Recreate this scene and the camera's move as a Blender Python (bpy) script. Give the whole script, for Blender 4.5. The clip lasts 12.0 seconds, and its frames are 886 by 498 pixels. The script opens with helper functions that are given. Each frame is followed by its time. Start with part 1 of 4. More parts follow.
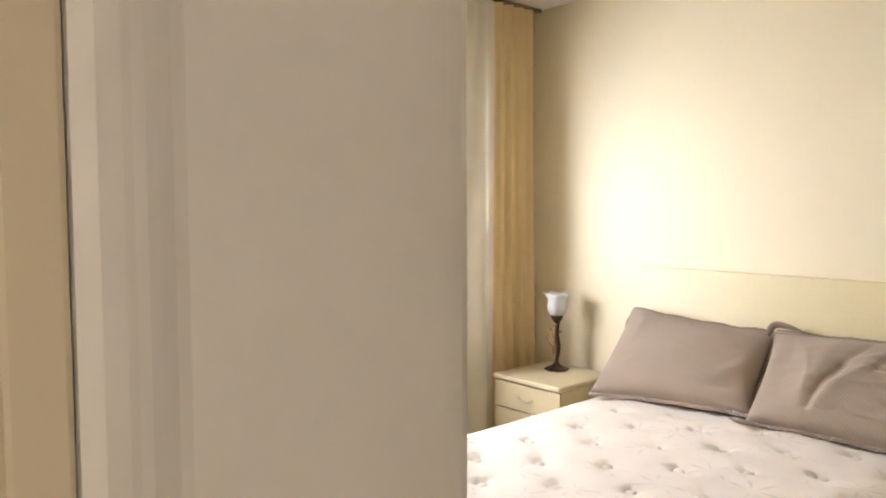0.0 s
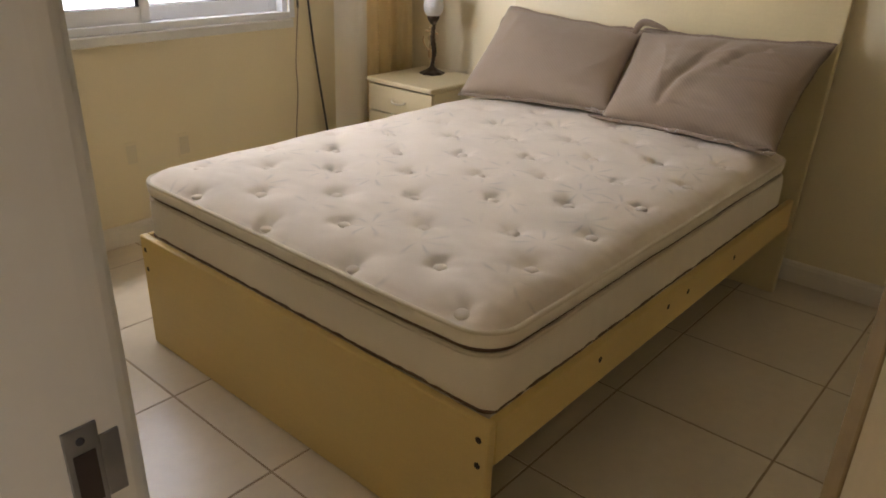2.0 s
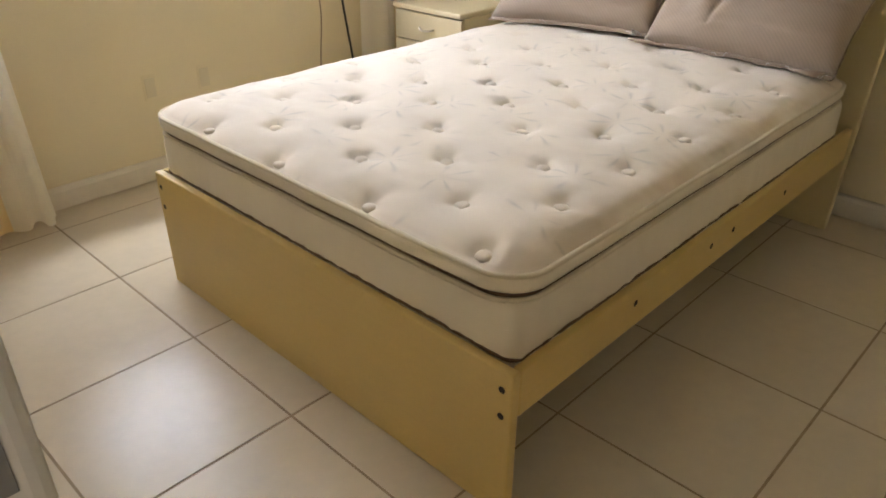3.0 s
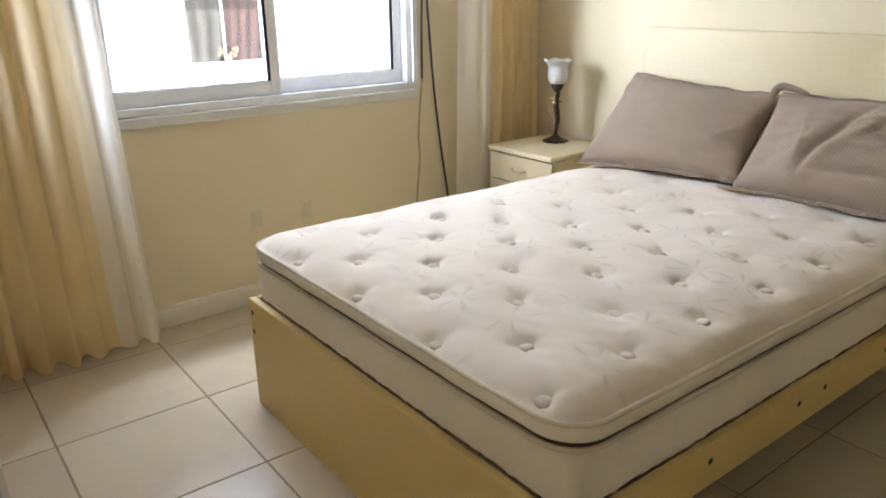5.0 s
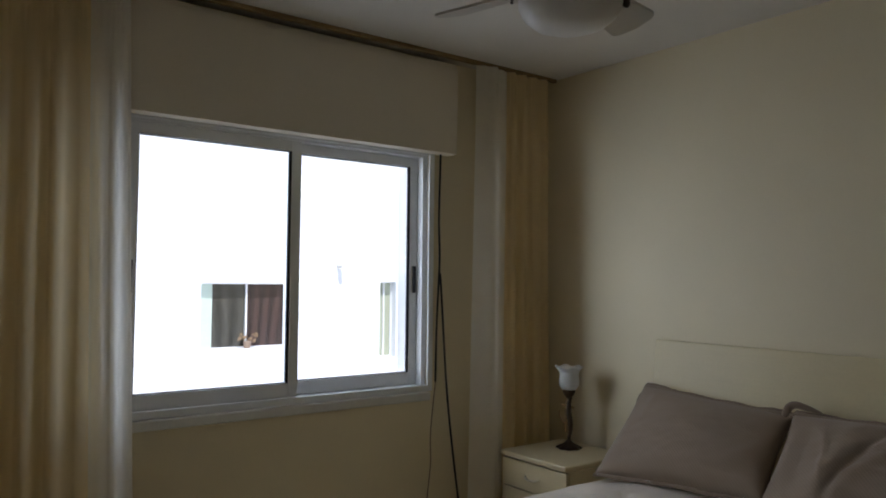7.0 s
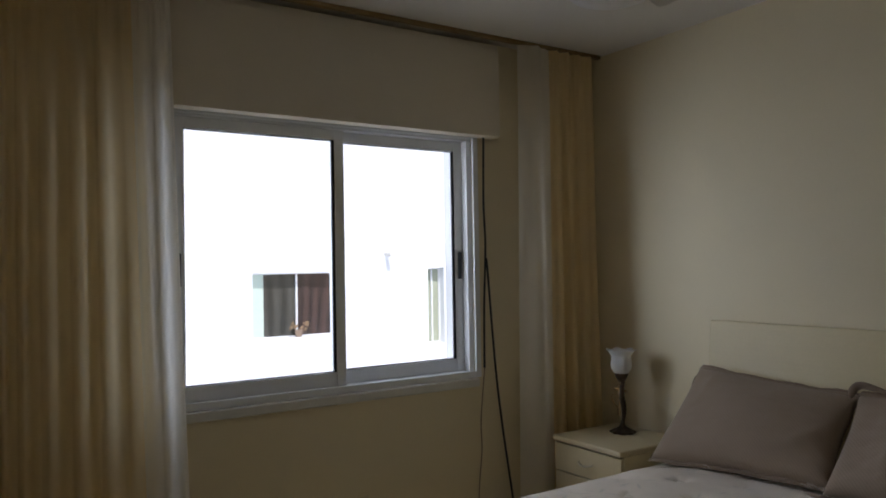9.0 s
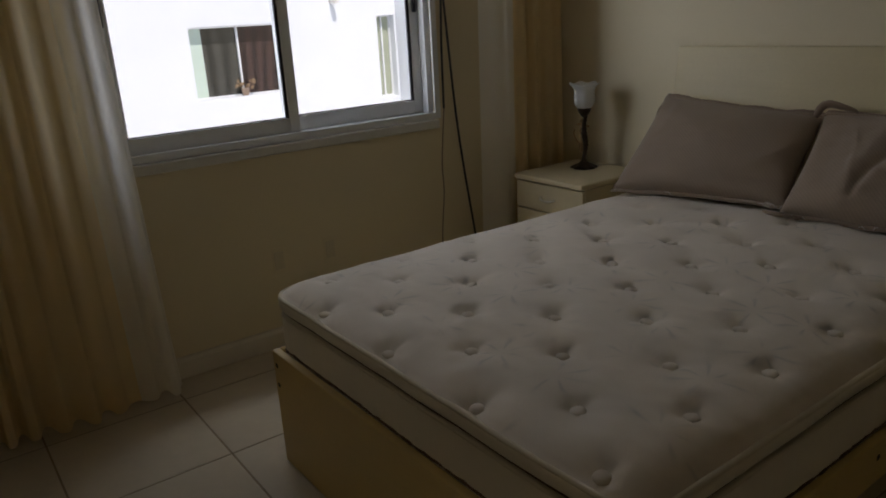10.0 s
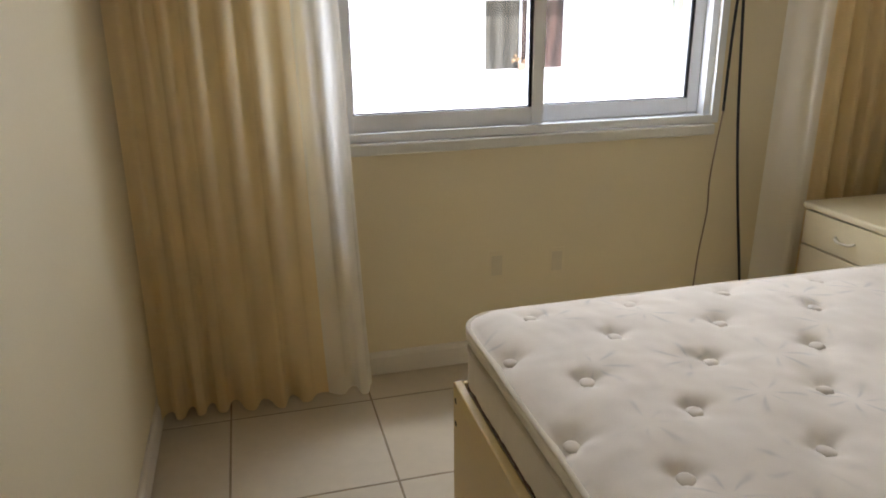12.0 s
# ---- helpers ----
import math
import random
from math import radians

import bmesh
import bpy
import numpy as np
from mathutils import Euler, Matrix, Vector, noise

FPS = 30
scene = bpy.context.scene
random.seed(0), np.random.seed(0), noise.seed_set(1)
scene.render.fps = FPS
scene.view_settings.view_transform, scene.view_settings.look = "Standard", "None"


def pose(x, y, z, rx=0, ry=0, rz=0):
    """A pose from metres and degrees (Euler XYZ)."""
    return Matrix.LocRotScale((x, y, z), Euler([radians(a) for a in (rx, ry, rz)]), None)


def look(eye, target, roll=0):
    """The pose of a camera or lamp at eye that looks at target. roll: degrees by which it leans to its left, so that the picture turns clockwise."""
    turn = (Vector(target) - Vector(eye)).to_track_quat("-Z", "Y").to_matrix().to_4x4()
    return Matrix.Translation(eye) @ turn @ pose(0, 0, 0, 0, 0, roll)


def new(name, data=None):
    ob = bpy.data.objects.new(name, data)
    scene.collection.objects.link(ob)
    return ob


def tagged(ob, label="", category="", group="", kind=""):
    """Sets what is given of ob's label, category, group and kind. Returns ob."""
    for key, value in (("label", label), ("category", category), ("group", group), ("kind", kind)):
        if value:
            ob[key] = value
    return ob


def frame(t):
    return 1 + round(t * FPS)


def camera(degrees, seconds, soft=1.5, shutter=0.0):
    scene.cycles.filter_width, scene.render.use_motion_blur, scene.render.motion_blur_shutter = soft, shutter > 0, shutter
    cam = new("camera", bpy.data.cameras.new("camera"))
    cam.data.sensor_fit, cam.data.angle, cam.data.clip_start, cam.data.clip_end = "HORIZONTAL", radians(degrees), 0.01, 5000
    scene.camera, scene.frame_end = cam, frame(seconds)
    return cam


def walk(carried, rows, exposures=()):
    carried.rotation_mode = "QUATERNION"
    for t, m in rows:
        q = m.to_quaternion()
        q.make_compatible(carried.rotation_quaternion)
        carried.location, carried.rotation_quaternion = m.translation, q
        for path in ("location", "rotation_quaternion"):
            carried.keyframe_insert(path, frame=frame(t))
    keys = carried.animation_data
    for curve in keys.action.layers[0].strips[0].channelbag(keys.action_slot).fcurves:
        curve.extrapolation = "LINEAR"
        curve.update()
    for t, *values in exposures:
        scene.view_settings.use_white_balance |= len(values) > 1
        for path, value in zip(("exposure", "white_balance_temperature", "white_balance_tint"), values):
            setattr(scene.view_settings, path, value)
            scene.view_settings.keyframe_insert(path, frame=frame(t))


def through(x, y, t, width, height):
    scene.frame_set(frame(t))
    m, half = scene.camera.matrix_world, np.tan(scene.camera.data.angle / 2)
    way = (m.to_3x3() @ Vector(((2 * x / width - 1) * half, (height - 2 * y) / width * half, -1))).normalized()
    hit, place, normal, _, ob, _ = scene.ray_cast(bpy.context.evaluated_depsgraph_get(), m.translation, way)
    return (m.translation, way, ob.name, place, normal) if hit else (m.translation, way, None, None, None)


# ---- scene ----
cam = camera(62.3, 12.0, soft=1.8)
PATH = [
    (0, (-3.182, -2.703, 1.501), (-1.857, -1.209, 1.382), -0.2),
    (0.5, (-3.142, -2.77, 1.473), (-1.69, -1.414, 1.238), -0.7),
    (1, (-3.119, -2.795, 1.451), (-1.621, -1.538, 1.031), 0.2),
    (1.5, (-3.1, -2.815, 1.415), (-1.642, -1.604, 0.777), 0.8),
    (2, (-3.065, -2.808, 1.369), (-1.68, -1.623, 0.547), 1.8),
    (2.5, (-2.988, -2.763, 1.331), (-1.67, -1.582, 0.399), 1.0),
    (2.7, (-2.973, -2.752, 1.323), (-1.677, -1.574, 0.359), 0.8),
    (4.3, (-2.91, -2.821, 1.32), (-1.83, -1.405, 0.413), -0.9),
    (4.5, (-2.91, -2.821, 1.326), (-1.805, -1.377, 0.496), -0.8),
    (5, (-2.908, -2.826, 1.356), (-1.759, -1.33, 0.695), -0.7),
    (5.5, (-2.915, -2.82, 1.39), (-1.733, -1.28, 0.912), -0.3),
    (6, (-2.909, -2.825, 1.425), (-1.711, -1.249, 1.157), 0.5),
    (6.5, (-2.918, -2.823, 1.438), (-1.716, -1.228, 1.376), 0.6),
    (7, (-2.922, -2.829, 1.469), (-1.729, -1.229, 1.552), 0.6),
    (7.2, (-2.914, -2.84, 1.466), (-1.733, -1.235, 1.601), -0.2),
    (8.8, (-2.902, -2.817, 1.494), (-1.784, -1.174, 1.704), -0.4),
    (9, (-2.891, -2.802, 1.473), (-1.803, -1.127, 1.515), -1.0),
    (9.5, (-2.877, -2.761, 1.404), (-1.776, -1.122, 1.092), -2.6),
    (10, (-2.841, -2.686, 1.383), (-1.725, -1.142, 0.774), -3.2),
    (10.5, (-2.753, -2.664, 1.372), (-1.771, -1.036, 0.749), -2.3),
    (11, (-2.664, -2.598, 1.376), (-1.807, -0.902, 0.753), -2.9),
    (11.5, (-2.558, -2.468, 1.357), (-1.877, -0.696, 0.727), -1.9),
    (12, (-2.519, -2.33, 1.374), (-2.037, -0.498, 0.732), -0.7),
]
EXPOSURES = [(0, 2.61, 6850, 20), (0.5, 2.26, 6900, 19), (1, 1.86, 6950, 19), (1.5, 1.56, 7200, 20), (2, 1.74, 7150, 21), (2.5, 2.11, 6900, 19), (4.5, 2.56, 6400, 15), (5, 2.33, 6200, 15), (5.5, 1.91, 6000, 14), (6, 1.51, 6150, 13), (6.5, 0.86, 6100, 13), (7, 0.04, 6200, 13), (8.8, 0.19, 6100, 15), (9, -0.08, 6300, 15), (9.5, -0.64, 6650, 15), (10, -0.49, 6750, 15), (10.5, 0.51, 6550, 17), (11, 1.33, 6550, 16), (11.5, 1.46, 6600, 16), (12, 1.58, 6600, 16)]
FAN_TURN = 15
walk(cam, [(t, look(eye, target, roll)) for t, eye, target, roll in PATH], EXPOSURES)

# ---- daylight: clear sky over a light well, sun from behind this building onto the facade across ----
SUN_ELEVATION, SUN_POWER, SKY_POWER = 52, 4.1, 0.14
world = bpy.data.worlds.new("daylight")
scene.world = world
world.use_nodes = True
wn = world.node_tree.nodes
sky = wn.new("ShaderNodeTexSky")
sky.sky_type, sky.sun_disc = "NISHITA", False
sky.sun_elevation, sky.sun_rotation = radians(SUN_ELEVATION), radians(170)
wn["Background"].inputs["Strength"].default_value = SKY_POWER
world.node_tree.links.new(sky.outputs["Color"], wn["Background"].inputs["Color"])
sun_data = bpy.data.lights.new("sun", "SUN")
sun_data.energy, sun_data.angle, sun_data.color = SUN_POWER, radians(0.5), (1.0, 0.97, 0.93)
sun = new("sun", sun_data)
sun.matrix_world = look((-0.6, -3.2, 4.5), (0, 0.0, 0.0))


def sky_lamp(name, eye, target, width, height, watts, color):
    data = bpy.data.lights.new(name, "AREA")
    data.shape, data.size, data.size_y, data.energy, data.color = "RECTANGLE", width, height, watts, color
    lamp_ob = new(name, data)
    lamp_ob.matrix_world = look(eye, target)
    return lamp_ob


# added area lamps outside the bedroom window, standing in for the well's open sky
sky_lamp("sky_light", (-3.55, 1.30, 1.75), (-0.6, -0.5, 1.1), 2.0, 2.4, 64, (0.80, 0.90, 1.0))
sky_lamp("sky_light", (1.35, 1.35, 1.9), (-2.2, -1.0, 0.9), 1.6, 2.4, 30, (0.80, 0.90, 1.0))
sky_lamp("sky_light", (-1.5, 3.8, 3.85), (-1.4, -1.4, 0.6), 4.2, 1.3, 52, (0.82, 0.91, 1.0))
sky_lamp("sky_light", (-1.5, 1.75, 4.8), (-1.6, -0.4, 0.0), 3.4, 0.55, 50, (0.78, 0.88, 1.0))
# added fill lamp for the jamb, in an invented window behind the camera
sky_lamp("passage_fill_light", (-3.95, -4.50, 1.55), (-3.95, -1.0, 1.35), 0.7, 1.1, 0.62, (1.0, 0.97, 0.92))


# ---- materials ----
def material(name, color, rough=0.6, metal=0.0, vary=0.08, scale=6.0, fine=60.0, bump=0.15, depth=0.002, spec=0.5, object_vary=0.0):
    """A surface with colour that varies at two scales and a fine relief."""
    m = bpy.data.materials.new(name)
    m.use_nodes = True
    n, l = m.node_tree.nodes, m.node_tree.links
    b = n["Principled BSDF"]
    b.inputs["Metallic"].default_value = metal
    b.inputs["Specular IOR Level"].default_value = spec
    co = n.new("ShaderNodeTexCoord")
    big, small = n.new("ShaderNodeTexNoise"), n.new("ShaderNodeTexNoise")
    for tex, s, d in ((big, scale, 4), (small, fine, 3)):
        tex.inputs["Scale"].default_value, tex.inputs["Detail"].default_value = s, d
        l.new(co.outputs["Object"], tex.inputs["Vector"])
    mixed = n.new("ShaderNodeMath")
    mixed.operation = "MULTIPLY_ADD"
    mixed.inputs[1].default_value = 0.4
    l.new(small.outputs["Fac"], mixed.inputs[0])
    l.new(big.outputs["Fac"], mixed.inputs[2])
    ramp = n.new("ShaderNodeValToRGB")
    ramp.color_ramp.elements[0].position, ramp.color_ramp.elements[1].position = 0.4, 1.0
    ramp.color_ramp.elements[0].color = (*[c * (1 - vary) for c in color], 1)
    ramp.color_ramp.elements[1].color = (*[min(1, c * (1 + vary)) for c in color], 1)
    l.new(mixed.outputs[0], ramp.inputs[0])
    out = ramp.outputs["Color"]
    if object_vary:
        info, hsv, shift = n.new("ShaderNodeObjectInfo"), n.new("ShaderNodeHueSaturation"), n.new("ShaderNodeMapRange")
        shift.inputs["To Min"].default_value, shift.inputs["To Max"].default_value = 1 - object_vary, 1 + object_vary
        l.new(info.outputs["Random"], shift.inputs["Value"])
        l.new(shift.outputs[0], hsv.inputs["Value"])
        l.new(out, hsv.inputs["Color"])
        out = hsv.outputs["Color"]
    l.new(out, b.inputs["Base Color"])
    rr = n.new("ShaderNodeMapRange")
    rr.inputs["To Min"].default_value, rr.inputs["To Max"].default_value = max(0.02, rough - 0.08), min(1, rough + 0.08)
    l.new(big.outputs["Fac"], rr.inputs["Value"])
    l.new(rr.outputs[0], b.inputs["Roughness"])
    if bump:
        bp = n.new("ShaderNodeBump")
        bp.inputs["Strength"].default_value, bp.inputs["Distance"].default_value = bump, depth
        l.new(small.outputs["Fac"], bp.inputs["Height"])
        l.new(bp.outputs["Normal"], b.inputs["Normal"])
    return m


def wood_material(name, color, along, rough=0.42):
    """Pale veneer with a faint grain that runs along one axis."""
    m = material(name, color, rough, vary=0.06, scale=3.0, fine=90, bump=0.06, depth=0.0006)
    n, l = m.node_tree.nodes, m.node_tree.links
    co, mp, grain = n.new("ShaderNodeTexCoord"), n.new("ShaderNodeMapping"), n.new("ShaderNodeTexNoise")
    mp.inputs["Scale"].default_value = [2.0 if axis == along else 55.0 for axis in "xyz"]
    grain.inputs["Scale"].default_value, grain.inputs["Detail"].default_value = 1.5, 5
    l.new(co.outputs["Object"], mp.inputs["Vector"])
    l.new(mp.outputs[0], grain.inputs["Vector"])
    mix = n.new("ShaderNodeMixRGB")
    mix.blend_type = "MULTIPLY"
    mix.inputs["Fac"].default_value = 0.06
    base = n["Principled BSDF"].inputs["Base Color"]
    l.new(base.links[0].from_socket, mix.inputs[1])
    l.new(grain.outputs["Fac"], mix.inputs[2])
    l.new(mix.outputs[0], base)
    return m


def cloth_material(name, color, through=0.0, weave=900.0, stripes=0.0, rough=0.9, pale_through=0.3):
    """Woven cloth; through: how much light passes."""
    m = material(name, color, rough, vary=0.05, scale=5, fine=weave, bump=0.25, depth=0.0006, spec=0.15)
    n, l = m.node_tree.nodes, m.node_tree.links
    b = n["Principled BSDF"]
    b.inputs["Sheen Weight"].default_value = 0.15
    if stripes:
        co, mp, wave, bp = n.new("ShaderNodeTexCoord"), n.new("ShaderNodeMapping"), n.new("ShaderNodeTexWave"), n.new("ShaderNodeBump")
        mp.inputs["Rotation"].default_value = (0, 0, radians(-50))
        wave.inputs["Scale"].default_value, wave.inputs["Distortion"].default_value = stripes, 0.5
        l.new(co.outputs["Object"], mp.inputs["Vector"])
        l.new(mp.outputs[0], wave.inputs["Vector"])
        bp.inputs["Strength"].default_value, bp.inputs["Distance"].default_value = 0.3, 0.0015
        rib, base = n.new("ShaderNodeMixRGB"), b.inputs["Base Color"].links[0].from_socket
        rib.blend_type, rib.inputs["Fac"].default_value = "MULTIPLY", 0.08
        l.new(base, rib.inputs[1])
        l.new(wave.outputs["Fac"], rib.inputs[2])
        l.new(rib.outputs[0], b.inputs["Base Color"])
        l.new(wave.outputs["Fac"], bp.inputs["Height"])
        l.new(b.inputs["Normal"].links[0].from_socket, bp.inputs["Normal"])
        l.new(bp.outputs["Normal"], b.inputs["Normal"])
    if through:
        tr, mix = n.new("ShaderNodeBsdfTranslucent"), n.new("ShaderNodeMixShader")
        pale = n.new("ShaderNodeMixRGB")
        pale.inputs["Fac"].default_value, pale.inputs[2].default_value = pale_through, (0.94, 0.93, 0.90, 1)
        l.new(b.inputs["Base Color"].links[0].from_socket, pale.inputs[1])
        l.new(pale.outputs[0], tr.inputs["Color"])
        mix.inputs["Fac"].default_value = through
        l.new(b.outputs[0], mix.inputs[1])
        l.new(tr.outputs[0], mix.inputs[2])
        l.new(mix.outputs[0], n["Material Output"].inputs["Surface"])
    return m


def ticking_material(name, color):
    """Mattress ticking: soft quilt relief and a faint grey print of star-shaped leaf sprays."""
    m = cloth_material(name, color, weave=500)
    n, l = m.node_tree.nodes, m.node_tree.links
    b = n["Principled BSDF"]
    co = n.new("ShaderNodeTexCoord")
    vo = n.new("ShaderNodeTexVoronoi")
    vo.voronoi_dimensions = "2D"
    vo.inputs["Scale"].default_value, vo.inputs["Randomness"].default_value = 1.0, 0.55
    mp = n.new("ShaderNodeMapping")
    mp.inputs["Scale"].default_value = (4.6, 4.6, 4.6)
    l.new(co.outputs["Object"], mp.inputs["Vector"])
    l.new(mp.outputs[0], vo.inputs["Vector"])
    sub, sep = n.new("ShaderNodeVectorMath"), n.new("ShaderNodeSeparateXYZ")
    sub.operation = "SUBTRACT"
    l.new(mp.outputs[0], sub.inputs[0])
    l.new(vo.outputs["Position"], sub.inputs[1])
    l.new(sub.outputs[0], sep.inputs[0])

    def op(kind, a, c=None):
        node = n.new("ShaderNodeMath")
        node.operation = kind
        for i, v in enumerate((a, c)):
            if v is None:
                continue
            if isinstance(v, (int, float)):
                node.inputs[i].default_value = v
            else:
                l.new(v, node.inputs[i])
        return node.outputs[0]

    angle = op("ARCTAN2", sep.outputs["Y"], sep.outputs["X"])
    scatter = n.new("ShaderNodeTexNoise")
    scatter.inputs["Scale"].default_value = 9.0
    l.new(co.outputs["Object"], scatter.inputs["Vector"])
    some = n.new("ShaderNodeMapRange")
    some.inputs["From Min"].default_value, some.inputs["From Max"].default_value = 0.42, 0.56
    l.new(scatter.outputs["Fac"], some.inputs["Value"])
    bent = op("ADD", op("MULTIPLY", angle, 3.5), op("MULTIPLY", scatter.outputs["Fac"], 2.2))
    petal = op("MULTIPLY", op("POWER", op("ABSOLUTE", op("COSINE", bent)), 18.0), some.outputs[0])
    near = n.new("ShaderNodeMapRange")
    near.inputs["From Min"].default_value, near.inputs["From Max"].default_value = 0.42, 0.30
    l.new(vo.outputs["Distance"], near.inputs["Value"])
    core = n.new("ShaderNodeMapRange")
    core.inputs["From Min"].default_value, core.inputs["From Max"].default_value = 0.05, 0.14
    l.new(vo.outputs["Distance"], core.inputs["Value"])
    spray = op("MULTIPLY", op("MULTIPLY", petal, near.outputs[0]), core.outputs[0])
    mix = n.new("ShaderNodeMixRGB")
    mix.inputs[2].default_value = (0.40, 0.385, 0.36, 1)
    l.new(op("MULTIPLY", spray, 0.36), mix.inputs["Fac"])
    l.new(b.inputs["Base Color"].links[0].from_socket, mix.inputs[1])
    # an old yellow-brown stain that has soaked in along one long edge, with a blotchy rim
    where, blot = n.new("ShaderNodeSeparateXYZ"), n.new("ShaderNodeTexNoise")
    blot.inputs["Scale"].default_value, blot.inputs["Detail"].default_value = 5.5, 5
    l.new(co.outputs["Object"], where.inputs[0])
    l.new(co.outputs["Object"], blot.inputs["Vector"])
    soak = n.new("ShaderNodeMapRange")
    soak.inputs["From Min"].default_value, soak.inputs["From Max"].default_value = -0.56, -0.74
    soak.inputs["To Max"].default_value = 0.45
    l.new(op("ADD", where.outputs["Y"], op("MULTIPLY", op("SUBTRACT", blot.outputs["Fac"], 0.5), 0.36)), soak.inputs["Value"])
    stain = n.new("ShaderNodeMixRGB")
    stain.inputs[2].default_value = (0.50, 0.36, 0.19, 1)
    l.new(soak.outputs[0], stain.inputs["Fac"])
    l.new(mix.outputs[0], stain.inputs[1])
    l.new(stain.outputs[0], b.inputs["Base Color"])
    return m


def glass_material(name, rough=0.0, tint=(1, 1, 1)):
    m = bpy.data.materials.new(name)
    m.use_nodes = True
    b = m.node_tree.nodes["Principled BSDF"]
    b.inputs["Transmission Weight"].default_value, b.inputs["Roughness"].default_value, b.inputs["IOR"].default_value = 1.0, rough, 1.45
    b.inputs["Base Color"].default_value = (*tint, 1)
    return m


M_wall = material("cream_wall_paint", (0.78, 0.68, 0.47), 0.62, vary=0.035, scale=1.6, fine=140, bump=0.12, depth=0.0012)
M_ceiling = material("white_ceiling_paint", (0.80, 0.765, 0.70), 0.8, vary=0.03, scale=2, fine=120, bump=0.1, depth=0.001)
M_trim = material("white_gloss_trim", (0.78, 0.72, 0.62), 0.35, vary=0.05, scale=5, fine=40, bump=0.05)
M_frame = material("door_frame_paint", (0.58, 0.55, 0.48), 0.4, vary=0.05, scale=4, fine=50, bump=0.08)
M_casing = material("ochre_casing_paint", (0.52, 0.44, 0.30), 0.5, vary=0.05, scale=4)
M_tile = material("cream_ceramic_tile", (0.62, 0.53, 0.395), 0.30, vary=0.07, scale=3, fine=24, bump=0.05, depth=0.0006, spec=0.4, object_vary=0.03)
M_outlet = material("aged_outlet_plastic", (0.70, 0.615, 0.44), 0.5, vary=0.02, bump=0)
M_grout = material("brown_grout", (0.34, 0.255, 0.165), 0.9, vary=0.2, scale=20)
M_alu = material("white_aluminium", (0.85, 0.86, 0.87), 0.38, metal=0.0, vary=0.03, bump=0.03)
M_gasket = material("black_rubber", (0.02, 0.022, 0.03), 0.6, bump=0.0)
M_sill = material("white_stone_sill", (0.70, 0.68, 0.63), 0.35, vary=0.06, scale=9)
M_board = material("shutter_box_board", (0.74, 0.665, 0.53), 0.55, vary=0.03, scale=3)
M_wood_y = wood_material("pale_maple_across", (0.64, 0.46, 0.17), "y")
M_wood_x = wood_material("pale_maple_along", (0.64, 0.46, 0.17), "x")
M_head = wood_material("pale_maple_headboard", (0.68, 0.57, 0.33), "y")
M_leaf = wood_material("pale_door_veneer", (0.55, 0.44, 0.26), "z")
M_plinth = material("brown_plinth", (0.28, 0.19, 0.085), 0.5, vary=0.15)
M_night = wood_material("cream_laminate", (0.68, 0.575, 0.365), "y", 0.38)
M_ticking = ticking_material("mattress_ticking", (0.805, 0.72, 0.617))
M_side = cloth_material("mattress_border", (0.74, 0.66, 0.53), weave=400)
M_piping = cloth_material("cream_piping", (0.66, 0.58, 0.44), weave=600)
M_tape = cloth_material("brown_tape", (0.16, 0.10, 0.06), weave=600)
M_pillow = cloth_material("taupe_cotton", (0.36, 0.28, 0.215), stripes=32, weave=1100)
M_fringe = cloth_material("dark_taupe_edge", (0.29, 0.215, 0.16), weave=1100)
M_thread = cloth_material("frayed_white_thread", (0.6, 0.55, 0.5), weave=1500)
M_curtain = cloth_material("cream_voile", (0.94, 0.785, 0.49), through=0.58, weave=1300, pale_through=0.15)
# whiter copy of the voile: window light on the edges put into its colour
M_lit_voile = cloth_material("lit_white_voile", (0.96, 0.91, 0.80), through=0.6, weave=1300, pale_through=0.8)
M_bronze = material("aged_bronze", (0.065, 0.046, 0.032), 0.42, metal=0.85, vary=0.4, scale=30, bump=0.2)
M_gilt = material("worn_gilt", (0.45, 0.31, 0.16), 0.4, metal=0.7, vary=0.3, scale=30)
M_frost = glass_material("frosted_glass", 0.45, (0.97, 0.98, 0.98))
M_frost.node_tree.nodes["Principled BSDF"].inputs["Transmission Weight"].default_value = 0.45
M_pane = glass_material("window_glass")
M_steel = material("dull_steel", (0.22, 0.22, 0.22), 0.45, metal=0.8, vary=0.2, scale=25)
M_dark = material("dark_shade_and_fittings", (0.03, 0.018, 0.012), 0.8, bump=0)
M_strap = cloth_material("black_webbing", (0.05, 0.048, 0.052), weave=900)
M_plastic = material("ivory_plastic", (0.68, 0.62, 0.48), 0.4, vary=0.03, bump=0)
M_fan = material("white_fan_enamel", (0.62, 0.58, 0.52), 0.45, vary=0.04)
M_bowl = glass_material("opal_glass", 0.35, (0.95, 0.95, 0.93))
M_bowl.node_tree.nodes["Principled BSDF"].inputs["Transmission Weight"].default_value = 0.25
M_facade = material("white_render", (0.83, 0.85, 0.87), 0.9, vary=0.03, scale=1.2, fine=50, bump=0.3, depth=0.004)
M_pale = material("pale_obscured_glass", (0.40, 0.43, 0.32), 0.4, vary=0.06, scale=8)
M_reveal = material("pale_green_tile", (0.58, 0.69, 0.60), 0.4, vary=0.06, scale=8)
M_darkglass = material("dark_window_glass", (0.045, 0.04, 0.04), 0.12, vary=0.4, scale=6, bump=0)
M_redglass = material("red_brown_window_glass", (0.05, 0.038, 0.033), 0.15, vary=0.5, scale=9, bump=0)


